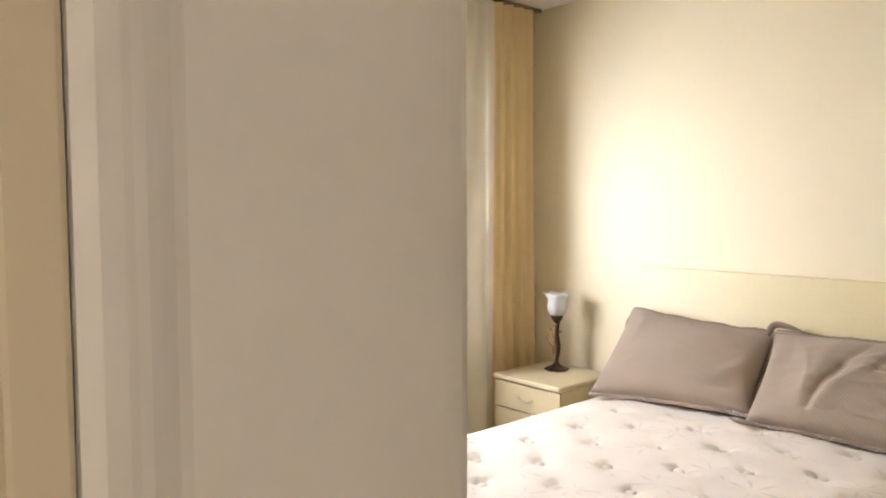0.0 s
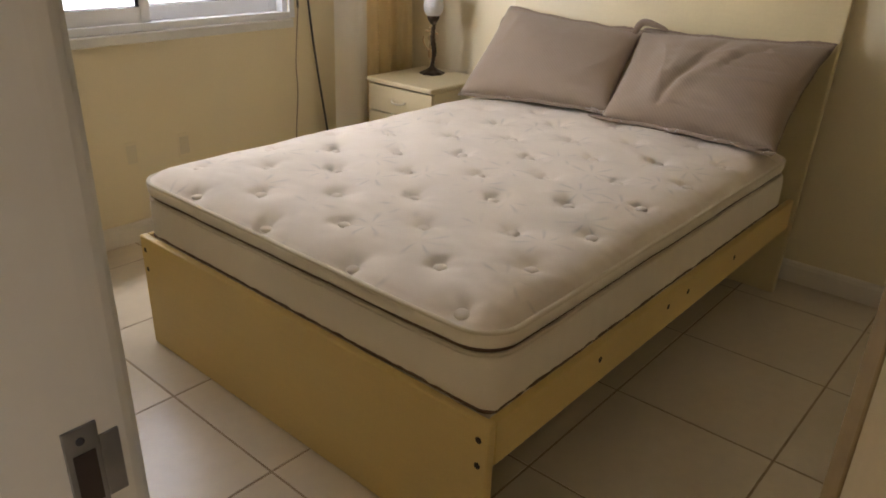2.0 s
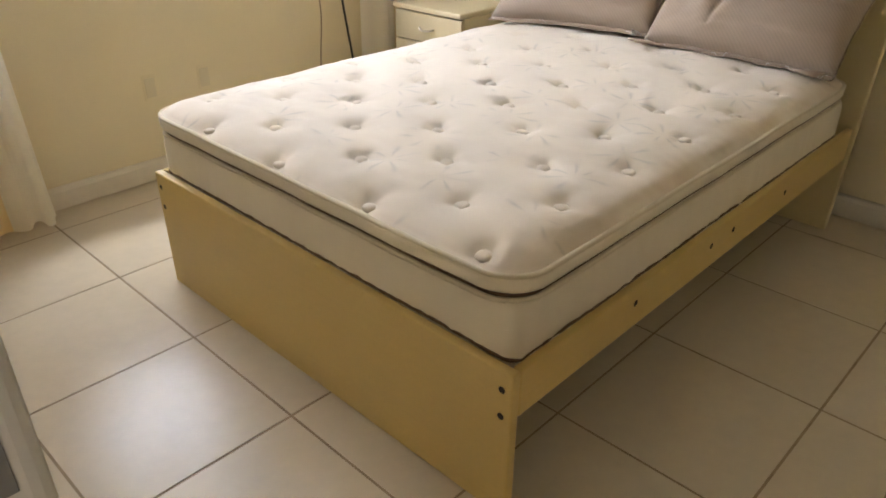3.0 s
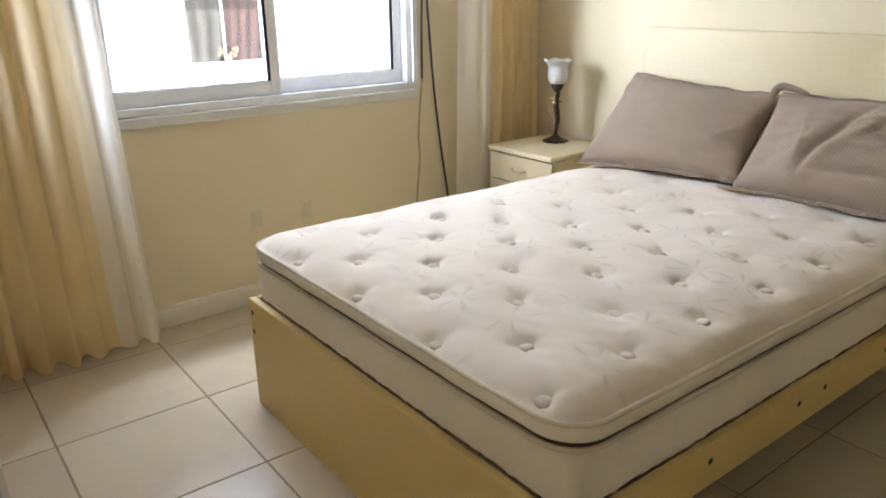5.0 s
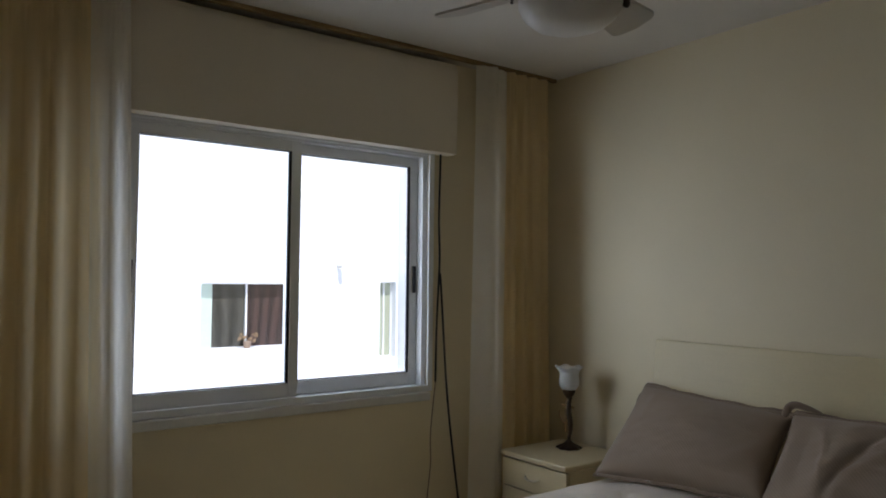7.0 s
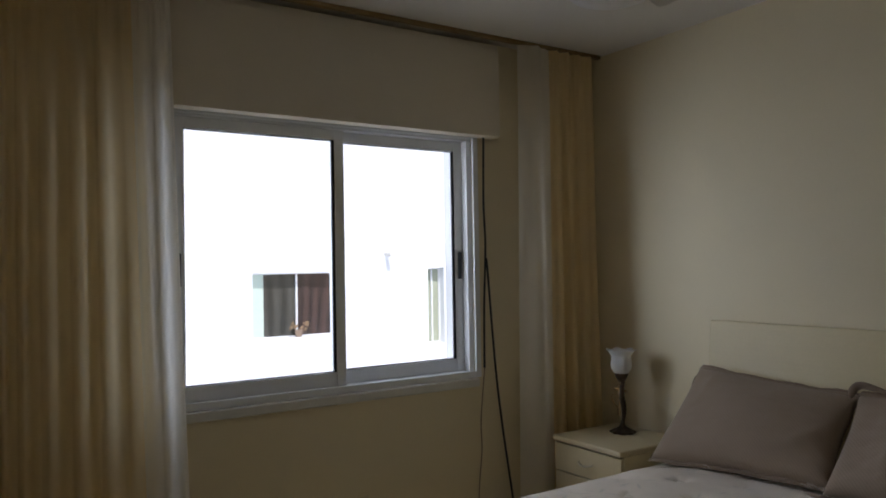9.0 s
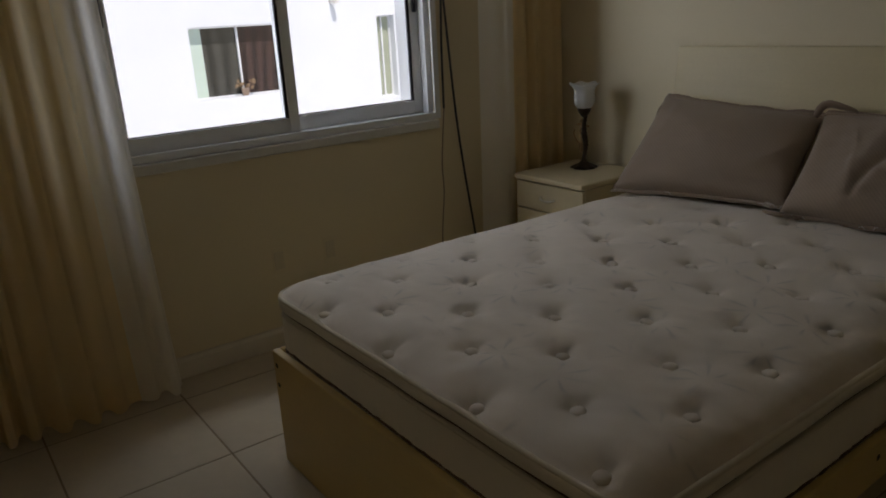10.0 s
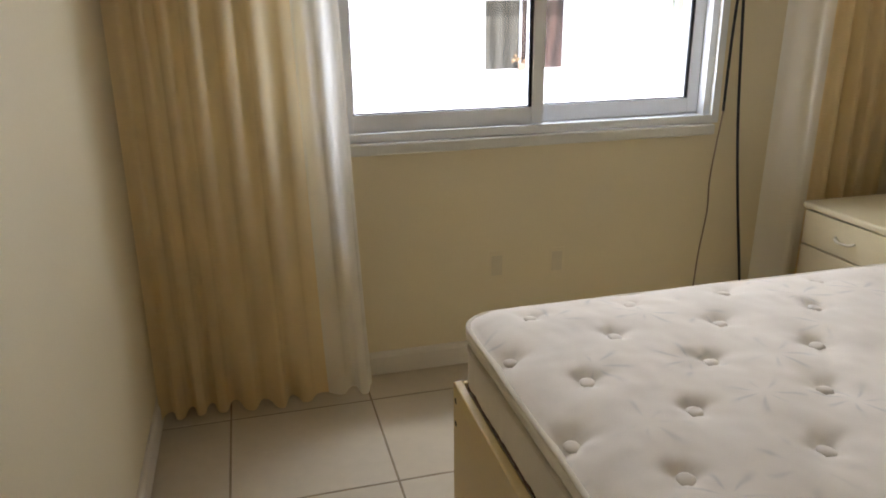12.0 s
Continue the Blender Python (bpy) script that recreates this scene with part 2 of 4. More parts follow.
def hung_cloth(m, colors, scale):
    """Upright folds of a curtain seen through dark glass."""
    n, l = m.node_tree.nodes, m.node_tree.links
    co, wave, ramp = n.new("ShaderNodeTexCoord"), n.new("ShaderNodeTexWave"), n.new("ShaderNodeValToRGB")
    wave.bands_direction = "X"
    wave.inputs["Scale"].default_value, wave.inputs["Distortion"].default_value = scale, 5.0
    wave.inputs["Detail"].default_value, wave.inputs["Detail Scale"].default_value = 2.0, 0.6
    l.new(co.outputs["Object"], wave.inputs["Vector"])
    l.new(wave.outputs["Fac"], ramp.inputs[0])
    ramp.color_ramp.elements[0].color, ramp.color_ramp.elements[1].color = (*colors[0], 1), (*colors[1], 1)
    l.new(ramp.outputs["Color"], n["Principled BSDF"].inputs["Base Color"])


hung_cloth(M_darkglass, ((0.040, 0.041, 0.037), (0.078, 0.078, 0.068)), 1.5)
hung_cloth(M_redglass, ((0.036, 0.027, 0.026), (0.082, 0.052, 0.046)), 1.7)
M_flowers = material("yellow_flowers", (0.26, 0.17, 0.09), 0.6, vary=0.3, scale=30)


# ---- mesh helpers ----
def part(name, bm, mat, parent=None, label="", smooth=False):
    """Links a bmesh as one mesh object under a thing or a part."""
    me = bpy.data.meshes.new(name)
    bmesh.ops.recalc_face_normals(bm, faces=bm.faces[:])
    bm.to_mesh(me)
    bm.free()
    me.materials.append(mat)
    if smooth:
        me.polygons.foreach_set("use_smooth", [True] * len(me.polygons))
    ob = new(name, me)
    if parent:
        ob.parent = parent
    return tagged(ob, label)


def thing(name, label, category, at=(0, 0, 0), group="", kind=""):
    ob = new(name)
    ob.empty_display_size = 0.1
    ob.location = at
    return tagged(ob, label, category, group, kind)


def add_box(bm, lo, hi, bevel=0.0, segments=2):
    """A bevelled box between two corners."""
    r = bmesh.ops.create_cube(bm, size=1)
    vs = r["verts"]
    for v in vs:
        v.co = Vector([lo[i] + (v.co[i] + 0.5) * (hi[i] - lo[i]) for i in range(3)])
    if bevel:
        es = list({e for v in vs for e in v.link_edges})
        bmesh.ops.bevel(bm, geom=es, offset=bevel, segments=segments, profile=0.5, affect="EDGES")
    return vs


def box(lo, hi, bevel=0.0, segments=2):
    bm = bmesh.new()
    add_box(bm, lo, hi, bevel, segments)
    return bm


def lathe(profile, steps=32, flute=None):
    """A turned shape from (radius, z) pairs; flute(angle, k) may scale the radius."""
    bm = bmesh.new()
    rings = []
    for k, (r, z) in enumerate(profile):
        ring = []
        for i in range(steps):
            a = 2 * math.pi * i / steps
            rr, zz = (r, z) if flute is None else flute(a, k, r, z)
            ring.append(bm.verts.new((rr * math.cos(a), rr * math.sin(a), zz)))
        rings.append(ring)
    for a, b in zip(rings, rings[1:]):
        for i in range(steps):
            bm.faces.new((a[i], a[(i + 1) % steps], b[(i + 1) % steps], b[i]))
    return bm


def cap(bm):
    bmesh.ops.holes_fill(bm, edges=[e for e in bm.edges if e.is_boundary], sides=0)
    return bm


def moved(bm, m):
    bmesh.ops.transform(bm, matrix=m, verts=bm.verts[:])
    return bm


def tube(points, radius, sides=8, flat=1.0):
    """A rod along points; flat squeezes it across."""
    bm = bmesh.new()
    pts = [Vector(p) for p in points]
    rings = []
    for i, p in enumerate(pts):
        d = (pts[min(i + 1, len(pts) - 1)] - pts[max(i - 1, 0)]).normalized()
        u = d.cross(Vector((0, 1, 0.01))).normalized()
        w = d.cross(u).normalized()
        r = radius[i] if isinstance(radius, (list, tuple)) else radius
        rings.append([bm.verts.new(p + u * r * math.cos(2 * math.pi * k / sides) + w * r * flat * math.sin(2 * math.pi * k / sides)) for k in range(sides)])
    for a, b in zip(rings, rings[1:]):
        for k in range(sides):
            bm.faces.new((a[k], a[(k + 1) % sides], b[(k + 1) % sides], b[k]))
    bm.faces.new(rings[0])
    bm.faces.new(rings[-1][::-1])
    return bm


def rounded_outline(x0, x1, y0, y1, r, per=10, along=40):
    """Points round a rectangle with round corners."""
    pts = []
    corners = ((x1 - r, y1 - r, 0), (x0 + r, y1 - r, 90), (x0 + r, y0 + r, 180), (x1 - r, y0 + r, 270))
    for n, (cx, cy, a0) in enumerate(corners):
        for k in range(per + 1):
            a = radians(a0 + 90 * k / per)
            pts.append((cx + r * math.cos(a), cy + r * math.sin(a), math.cos(a), math.sin(a)))
        nx, ny, a1 = corners[(n + 1) % 4]
        end = (nx + r * math.cos(radians(a1)), ny + r * math.sin(radians(a1)))
        sx, sy, ca, sa = pts[-1]
        for k in range(1, along):
            f = k / along
            pts.append((sx + (end[0] - sx) * f, sy + (end[1] - sy) * f, ca, sa))
    return pts


def band(outline, profile, wave=None):
    """Sweeps (outset, z) pairs round an outline."""
    bm = bmesh.new()
    rings = []
    for k, (o, z) in enumerate(profile):
        ring = []
        for i, (x, y, nx, ny) in enumerate(outline):
            w = wave(x, y, k) if wave else 0.0
            ring.append(bm.verts.new((x + nx * (o + w), y + ny * (o + w), z)))
        rings.append(ring)
    n = len(outline)
    for a, b in zip(rings, rings[1:]):
        for i in range(n):
            bm.faces.new((a[i], a[(i + 1) % n], b[(i + 1) % n], b[i]))
    return bm


def structure(name, bm, mat, label, smooth=False, category=""):
    return tagged(part(name, bm, mat, None, label, smooth), category=category, kind="structure")


# ---- the room shell ----
X1, Y0, Y1, TOP = 0.04, -3.30, 0.20, 2.60
XW, XOUT = -2.912, -3.10
WIN = (-2.239, -0.755, 0.905, 2.12)
bm = bmesh.new()
add_box(bm, (XOUT, Y1, 0), (WIN[0], Y1 + 0.16, TOP))
add_box(bm, (WIN[1], Y1, 0), (X1 + 0.15, Y1 + 0.16, TOP))
add_box(bm, (WIN[0], Y1, 0), (WIN[1], Y1 + 0.16, WIN[2]))
add_box(bm, (WIN[0], Y1, WIN[3]), (WIN[1], Y1 + 0.16, TOP))
structure("wall_north", bm, M_wall, "cream painted wall with a window opening")
structure("wall_east", box((X1, Y0 - 0.15, 0), (X1 + 0.15, Y1, TOP)), M_wall, "cream painted wall behind the headboard")
# unseen wall, added to close the room on the door side
structure("wall_south", box((XOUT, Y0 - 0.15, 0), (X1, Y0, TOP)), M_wall, "plain cream wall closing the unseen side of the room")
DOOR_N, DOOR_S, DOOR_TOP = -2.410, -3.115, 2.10


def west_wall():
    bm = bmesh.new()
    prism = lambda pts, z0, z1: add_prism(bm, pts, z0, z1)
    prism([(XW, Y1), (XW, DOOR_N + 0.045), (XOUT, DOOR_N + 0.045), (XOUT, Y1)], 0, TOP)
    prism([(XW, DOOR_N + 0.045), (XW, DOOR_S - 0.045), (XOUT, DOOR_S - 0.045), (XOUT, DOOR_N + 0.045)], DOOR_TOP + 0.045, TOP)
    prism([(XW, DOOR_S - 0.045), (XW, Y0), (XOUT, Y0), (XOUT, DOOR_S - 0.045)], 0, TOP)
    return bm


def add_prism(bm, pts, z0, z1):
    lo = [bm.verts.new((x, y, z0)) for x, y in pts]
    hi = [bm.verts.new((x, y, z1)) for x, y in pts]
    bm.faces.new(lo)
    bm.faces.new(hi)
    for i in range(len(pts)):
        j = (i + 1) % len(pts)
        bm.faces.new((lo[i], lo[j], hi[j], hi[i]))


structure("wall_west", west_wall(), M_wall, "cream painted wall beside the doorway")
structure("ceiling", box((XOUT, Y0 - 0.15, TOP), (X1 + 0.15, Y1 + 0.16, TOP + 0.12)), M_ceiling, "plain white painted ceiling")
# the passage outside the door, closed with plain walls; its end window is added, unseen
bm = bmesh.new()
add_box(bm, (-4.75, -4.6, 0), (-4.6, -1.0, TOP))
add_box(bm, (-4.6, -1.12, 0), (XOUT - 0.002, -1.0, TOP))
add_box(bm, (-4.6, -4.6, 0), (-4.31, -4.48, TOP))
add_box(bm, (-3.59, -4.6, 0), (XOUT - 0.002, -4.48, TOP))
add_box(bm, (-4.31, -4.6, 0), (-3.59, -4.48, 0.99))
add_box(bm, (-4.31, -4.6, 2.11), (-3.59, -4.48, TOP))
add_box(bm, (-3.24, -4.48, 0), (XOUT - 0.002, -3.30, TOP))
structure("wall_passage", bm, M_wall, "plain cream passage walls outside the door")
structure("ceiling_passage", box((-4.75, -4.6, TOP), (XOUT - 0.002, -1.0, TOP + 0.12)), M_ceiling, "plain white passage ceiling")


# ---- door frame: rebated jambs and a head ----
door = thing("door_frame", "white painted rebated door frame in an open doorway", "door frame", kind="structure")


def jamb_profile(flip):
    """Plan of a jamb: casing, stop, rebate and rounded room edge."""
    pts = [(-3.105, 0.05), (-3.105, -0.002), (-3.097, -0.006), (-3.088, -0.006), (-3.084, -0.0053), (-3.079, -0.005), (-3.074, -0.0036), (-3.067, -0.0012), (-3.061, 0.0), (-2.920, 0.0), (-2.914, 0.0005), (-2.907, 0.0016), (-2.901, 0.0045), (-2.896, 0.009), (-2.8935, 0.016), (-2.8925, 0.024), (-2.8925, 0.05)]
    return pts if not flip else [(x, -y) for x, y in pts][::-1]


for y, flip in ((DOOR_N, False), (DOOR_S, True)):
    bm = bmesh.new()
    add_prism(bm, [(x, y + dy) for x, dy in jamb_profile(flip)], 0, DOOR_TOP)
    part("jamb", bm, M_frame, door)
    part("casing", box((-3.130, y if not flip else y - 0.05, 0), (-3.1055, y + 0.05 if not flip else y, DOOR_TOP), 0.003), M_casing, door, "ochre painted casing")
part("head", box((-3.130, DOOR_S - 0.03, DOOR_TOP), (-2.8925, DOOR_N + 0.03, DOOR_TOP + 0.05), 0.004), M_frame, door)
bm = bmesh.new()
add_box(bm, (-2.9460, DOOR_N - 0.0016, 0.932), (-2.9245, DOOR_N + 0.001, 1.082), 0.0006)
add_box(bm, (-2.9243, DOOR_N - 0.0014, 1.022), (-2.9120, DOOR_N + 0.003, 1.070), 0.0006)
strike = part("strike_plate", bm, M_steel, door, "dull grey steel strike plate")
# dark patches on the plate paint the shade inside the latch holes
for z0, z1 in ((1.024, 1.063), (0.950, 0.986)):
    part("latch_hole_shade", box((-2.9420, DOOR_N - 0.0021, z0), (-2.9280, DOOR_N - 0.0015, z1)), M_dark, strike, "dark patch for the shade in a latch hole")
for z in (1.0725, 0.9405):
    part("screw", moved(cap(lathe([(0.0028, 0), (0.0028, 0.0008), (0.0015, 0.0012)], 10)), Matrix.Translation((-2.936, DOOR_N - 0.0017, z)) @ pose(0, 0, 0, 90, 0, 0)), M_gasket, strike)


# ---- door leaf, standing ajar on the far jamb ----
leaf = thing("door_1", "pale wooden flush door leaf with brown edge, standing open", "door", (-2.90, DOOR_S + 0.012, 0), kind="structure")
leaf.rotation_euler[2] = math.atan2(-2.722 - (DOOR_S + 0.012), -2.336 + 2.90)
LEAF = math.hypot(-2.722 - (DOOR_S + 0.012), -2.336 + 2.90)
part("panel", box((0.004, -0.034, 0.008), (LEAF - 0.036, -0.001, 2.085), 0.002), M_leaf, leaf)
part("edge_strip", box((LEAF - 0.034, -0.035, 0.008), (LEAF, 0.0, 2.085), 0.003), M_plinth, leaf, "brown hardwood edge strip")


# ---- baseboards ----
def skirting(name, a, b, normal, parent_label):
    """A board 95 mm high with a rounded top, along a to b."""
    a, b, n = Vector((*a, 0)), Vector((*b, 0)), Vector((*normal, 0))
    prof = [(0, 0.004), (0.014, 0.004), (0.014, 0.075), (0.011, 0.083), (0.011, 0.088), (0.006, 0.095), (0, 0.096)]
    bm = bmesh.new()
    rings = [[bm.verts.new(p + n * d + Vector((0, 0, z))) for d, z in prof] for p in (a, b)]
    for i in range(len(prof)):
        j = (i + 1) % len(prof)
        bm.faces.new((rings[0][i], rings[0][j], rings[1][j], rings[1][i]))
    bm.faces.new(rings[0][::-1])
    bm.faces.new(rings[1])
    return structure(name, bm, M_trim, parent_label)


skirting("baseboard_north", (XW + 0.001, Y1 - 0.001), (X1 - 0.015, Y1 - 0.001), (0, -1), "white painted baseboard below the window")
skirting("baseboard_east", (X1 - 0.001, Y1 - 0.001), (X1 - 0.001, Y0 + 0.001), (-1, 0), "white painted baseboard behind the bed")
skirting("baseboard_west", (XW + 0.001, Y1 - 0.016), (XW + 0.001, DOOR_N + 0.052), (1, 0), "white painted baseboard beside the doorway")

# ---- window ----
window = thing("window_1", "white two-leaf sliding aluminium window, closed", "window", (0, Y1, 0), kind="structure")
wx0, wx1, wz0, wz1 = WIN


def ring_bm(x0, x1, z0, z1, y0, y1, w, bevel=0.002, bottom=None):
    """A rectangular frame of four butted bars."""
    bm = bmesh.new()
    b = bottom or w
    add_box(bm, (x0, y0, z0), (x0 + w, y1, z1), bevel)
    add_box(bm, (x1 - w, y0, z0), (x1, y1, z1), bevel)
    add_box(bm, (x0 + w, y0, z1 - w), (x1 - w, y1, z1), bevel)
    add_box(bm, (x0 + w, y0, z0), (x1 - w, y1, z0 + b), bevel)
    return bm


part("window_frame", ring_bm(wx0 + 0.001, wx1 - 0.001, wz0 + 0.001, wz1 - 0.001, 0.012, 0.10, 0.03), M_alu, window)
part("casing", ring_bm(wx0 - 0.012, wx1 + 0.025, wz0 + 0.002, wz1 + 0.01, -0.012, -0.001, 0.032), M_alu, window)
mid = -1.483
for n, (x0, x1, y0) in enumerate(((wx0 + 0.03, mid + 0.026, 0.020), (mid - 0.022, wx1 - 0.03, 0.058))):
    sash = part("sash", ring_bm(x0, x1, wz0 + 0.032, wz1 - 0.032, y0, y0 + 0.03, 0.046, bottom=0.062), M_alu, window)
    pane = part("pane", box((x0 + 0.045, y0 + 0.013, wz0 + 0.09), (x1 - 0.045, y0 + 0.017, wz1 - 0.077)), M_pane, sash, "clear glass pane")
    pane.visible_shadow = False
    part("gasket", ring_bm(x0 + 0.0455, x1 - 0.0455, wz0 + 0.0935, wz1 - 0.0775, y0 + 0.004, y0 + 0.026, 0.004, 0), M_gasket, sash, "black rubber gasket")
    part("gasket_strip", box((x1 - 0.060, y0 + 0.003, wz0 + 0.098), (x1 - 0.050, y0 + 0.0125, wz1 - 0.082), 0.001), M_gasket, sash, "black brush seal")
    hx = x0 + 0.022 if n == 0 else x1 - 0.022
    part("handle", box((hx - 0.011, y0 - 0.010, 1.40), (hx + 0.011, y0 + 0.0005, 1.535), 0.004), M_gasket, sash, "black recessed pull handle")
part("window_sill", box((wx0 - 0.03, -0.028, wz0 - 0.042), (wx1 + 0.005, 0.155, wz0), 0.006), M_sill, window, "white stone sill")

# ---- roller shutter box and its strap ----
shutter = thing("roller_shutter_box", "white painted roller shutter box above the window", "shutter box", (0, Y1, 0))
part("box", box((-2.40, -0.075, 2.108), (-0.640, -0.001, 2.57), 0.003), M_board, shutter)
part("lid", box((-2.40, -0.082, 2.108), (-0.640, -0.0755, 2.545), 0.002), M_board, shutter)
track = thing("curtain_track", "dark brown ceiling curtain track above the window", "curtain track", (0, Y1, 0))
# coloured dark brown to draw the dark band between shutter box and ceiling
part("rail", box((-2.905, -0.138, TOP - 0.020), (0.02, -0.110, TOP - 0.0005), 0.003), M_plinth, track)
strap = thing("shutter_strap", "black webbing shutter strap hanging beside the window", "strap", (0.138, Y1, 0))


def strap_line(points, steps=14):
    """A smooth line through a few points."""
    pts = [Vector(p) for p in points]
    out = []
    for i in range(len(pts) - 1):
        p0, p1, p2, p3 = pts[max(i - 1, 0)], pts[i], pts[i + 1], pts[min(i + 2, len(pts) - 1)]
        for k in range(steps):
            t = k / steps
            out.append(0.5 * (2 * p1 + (p2 - p0) * t + (2 * p0 - 5 * p1 + 4 * p2 - p3) * t * t + (3 * p1 - p0 - 3 * p2 + p3) * t ** 3))
    return out + [pts[-1]]


part("strap_fall", tube(strap_line([(-0.845, -0.03, 2.108), (-0.85, -0.028, 1.78), (-0.845, -0.03, 1.56), (-0.862, -0.034, 1.25), (-0.868, -0.036, 0.955)]), 0.0065, 6, 0.25), M_strap, strap)
part("strap_loop", tube(strap_line([(-0.842, -0.031, 1.50), (-0.835, -0.034, 1.41), (-0.800, -0.036, 0.955), (-0.765, -0.04, 0.65), (-0.715, -0.04, 0.33), (-0.69, -0.04, 0.16)]), 0.0068, 6, 0.25), M_strap, strap)
part("cord", tube(strap_line([(-0.868, -0.037, 0.955), (-0.89, -0.03, 0.7), (-0.885, -0.026, 0.55), (-0.905, -0.024, 0.35), (-0.915, -0.024, 0.12)]), 0.0036, 6, 0.5), M_fringe, strap, "thin dark brown cord")


# ---- outlets ----
def outlet(at, rz, label):
    o = thing("wall_outlet", label, "outlet", at)
    o.rotation_euler[2] = radians(rz)
    part("plate", box((-0.030, -0.004, -0.055), (0.030, -0.0005, 0.055), 0.0015), M_wall, o)
    part("cover", box((-0.022, -0.0065, -0.040), (0.022, -0.0042, 0.040), 0.002, 3), M_outlet, o)
    return o


outlet((-1.39, Y1, 0.395), 0, "painted-over wall outlet below the window")
outlet((-1.64, Y1, 0.400), 0, "painted-over blank wall outlet below the window")
outlet((X1, -2.33, 0.55), 90, "cream wall outlet beside the bed")


# ---- bed ----
BX0, BY0, BY1 = -2.05, -2.082, -0.636
bed = thing("bed", "pale maple double bed frame with tall leaning headboard", "bed", (-1.05, -1.36, 0))


def bed_part(name, bm, mat, label="", smooth=False):
    return part(name, moved(bm, Matrix.Translation((1.05, 1.36, 0))), mat, bed, label, smooth)


bed_part("footboard", box((BX0, BY0, 0.0), (BX0 + 0.026, BY1, 0.402), 0.005, 3), M_wood_y)
# the headboard leans back against the wall
bm = box((-0.014, BY0 - 0.010, 0.0), (0.014, BY1 + 0.026, 1.200), 0.007, 3)
head = bed_part("headboard", moved(bm, Matrix.Translation((-0.125, 0, 0.002)) @ pose(0, 0, 0, 0, 7.0, 0)), M_head)
# the far rail reaches lower, out of view, to shut light out below
for y in (BY0, BY1 - 0.022):
    bed_part("side_rail", box((BX0 + 0.0265, y, 0.282 if y < -1 else 0.10), (-0.108, y + 0.022, 0.402), 0.004), M_wood_x)
# unseen beam added to block light passing under the bed
bed_part("underbed_light_block", box((BX0 + 0.0265, -1.385, 0.10), (-0.112, -1.345, 0.2775), 0.003), M_wood_x)
for k in range(9):
    x = -1.92 + k * 0.21
    bed_part("slat", box((x, BY0 + 0.0225, 0.278), (x + 0.075, BY1 - 0.0225, 0.298), 0.002), M_wood_y)


def screw(x, y, z, facing):
    bm = cap(lathe([(0.0085, -0.002), (0.0085, 0.0005), (0.004, 0.0008)], 12))
    turn = pose(0, 0, 0, 0, -90, 0) if facing == "x" else pose(0, 0, 0, 90, 0, 0)
    return bed_part("screw", moved(bm, Matrix.Translation((x, y, z)) @ turn), M_dark, "dark sunken screw")


for y in (BY0 + 0.026, BY1 - 0.026):
    for z in (0.355, 0.286):
        screw(BX0, y, z, "x")
for x, z in ((-1.585, 0.353), (-1.195, 0.353), (-1.06, 0.353), (-0.69, 0.345)):
    screw(x, BY0, z, "y")

# ---- mattress with a tufted pillow top ----
MX0, MX1, MY0, MY1 = -2.034, -0.205, -2.064, -0.638
ZR, ZM = 0.592, 0.643
mattress = thing("mattress", "cream tufted pillow-top mattress, bare on the bed", "mattress", (-1.06, -1.35, 0.3))


def mat_part(name, bm, mat, label="", smooth=True):
    return part(name, moved(bm, Matrix.Translation((1.06, 1.35, -0.3))), mat, mattress, label, smooth)


tufts = [(max(-1.885 + 0.1415 * k, -2.0), -1.792 + 0.345 * j if k % 2 == 0 else -1.955 + 0.342 * j) for k in range(-1, 12) for j in range(4)]
tufts = [(x + random.uniform(-0.008, 0.008), y + random.uniform(-0.008, 0.008)) for x, y in tufts if x < -0.42]


def top_height(x, y):
    """The quilted top: a soft crown pulled down at the tufts."""
    d = min(x - MX0, MX1 - x, y - MY0, MY1 - y)
    z = ZR + (ZM - ZR) * (1 - math.exp(-max(d, 0) / 0.055))
    z += 0.006 * noise.noise(Vector((x * 3.1, y * 3.1, 0))) + 0.0042 * noise.noise(Vector((x * 11, y * 11, 4))) + 0.0014 * noise.noise(Vector((x * 27, y * 27, 9)))
    z -= 0.012 * max(0.0, math.sin((y + 1.35) * 2.2) ** 2 * 0.4)
    for tx, ty in tufts:
        q = (x - tx) ** 2 + (y - ty) ** 2
        if q < 0.03:
            z -= 0.015 * math.exp(-q / 0.0006) + 0.007 * math.exp(-q / 0.0036)
            a = math.atan2(y - ty, x - tx)
            z -= 0.0036 * math.exp(-q / 0.0035) * (0.5 + 0.5 * math.cos(5 * a + tx * 40))
    return z


bm = bmesh.new()
NX, NY, CR = 210, 156, 0.10
grid = []
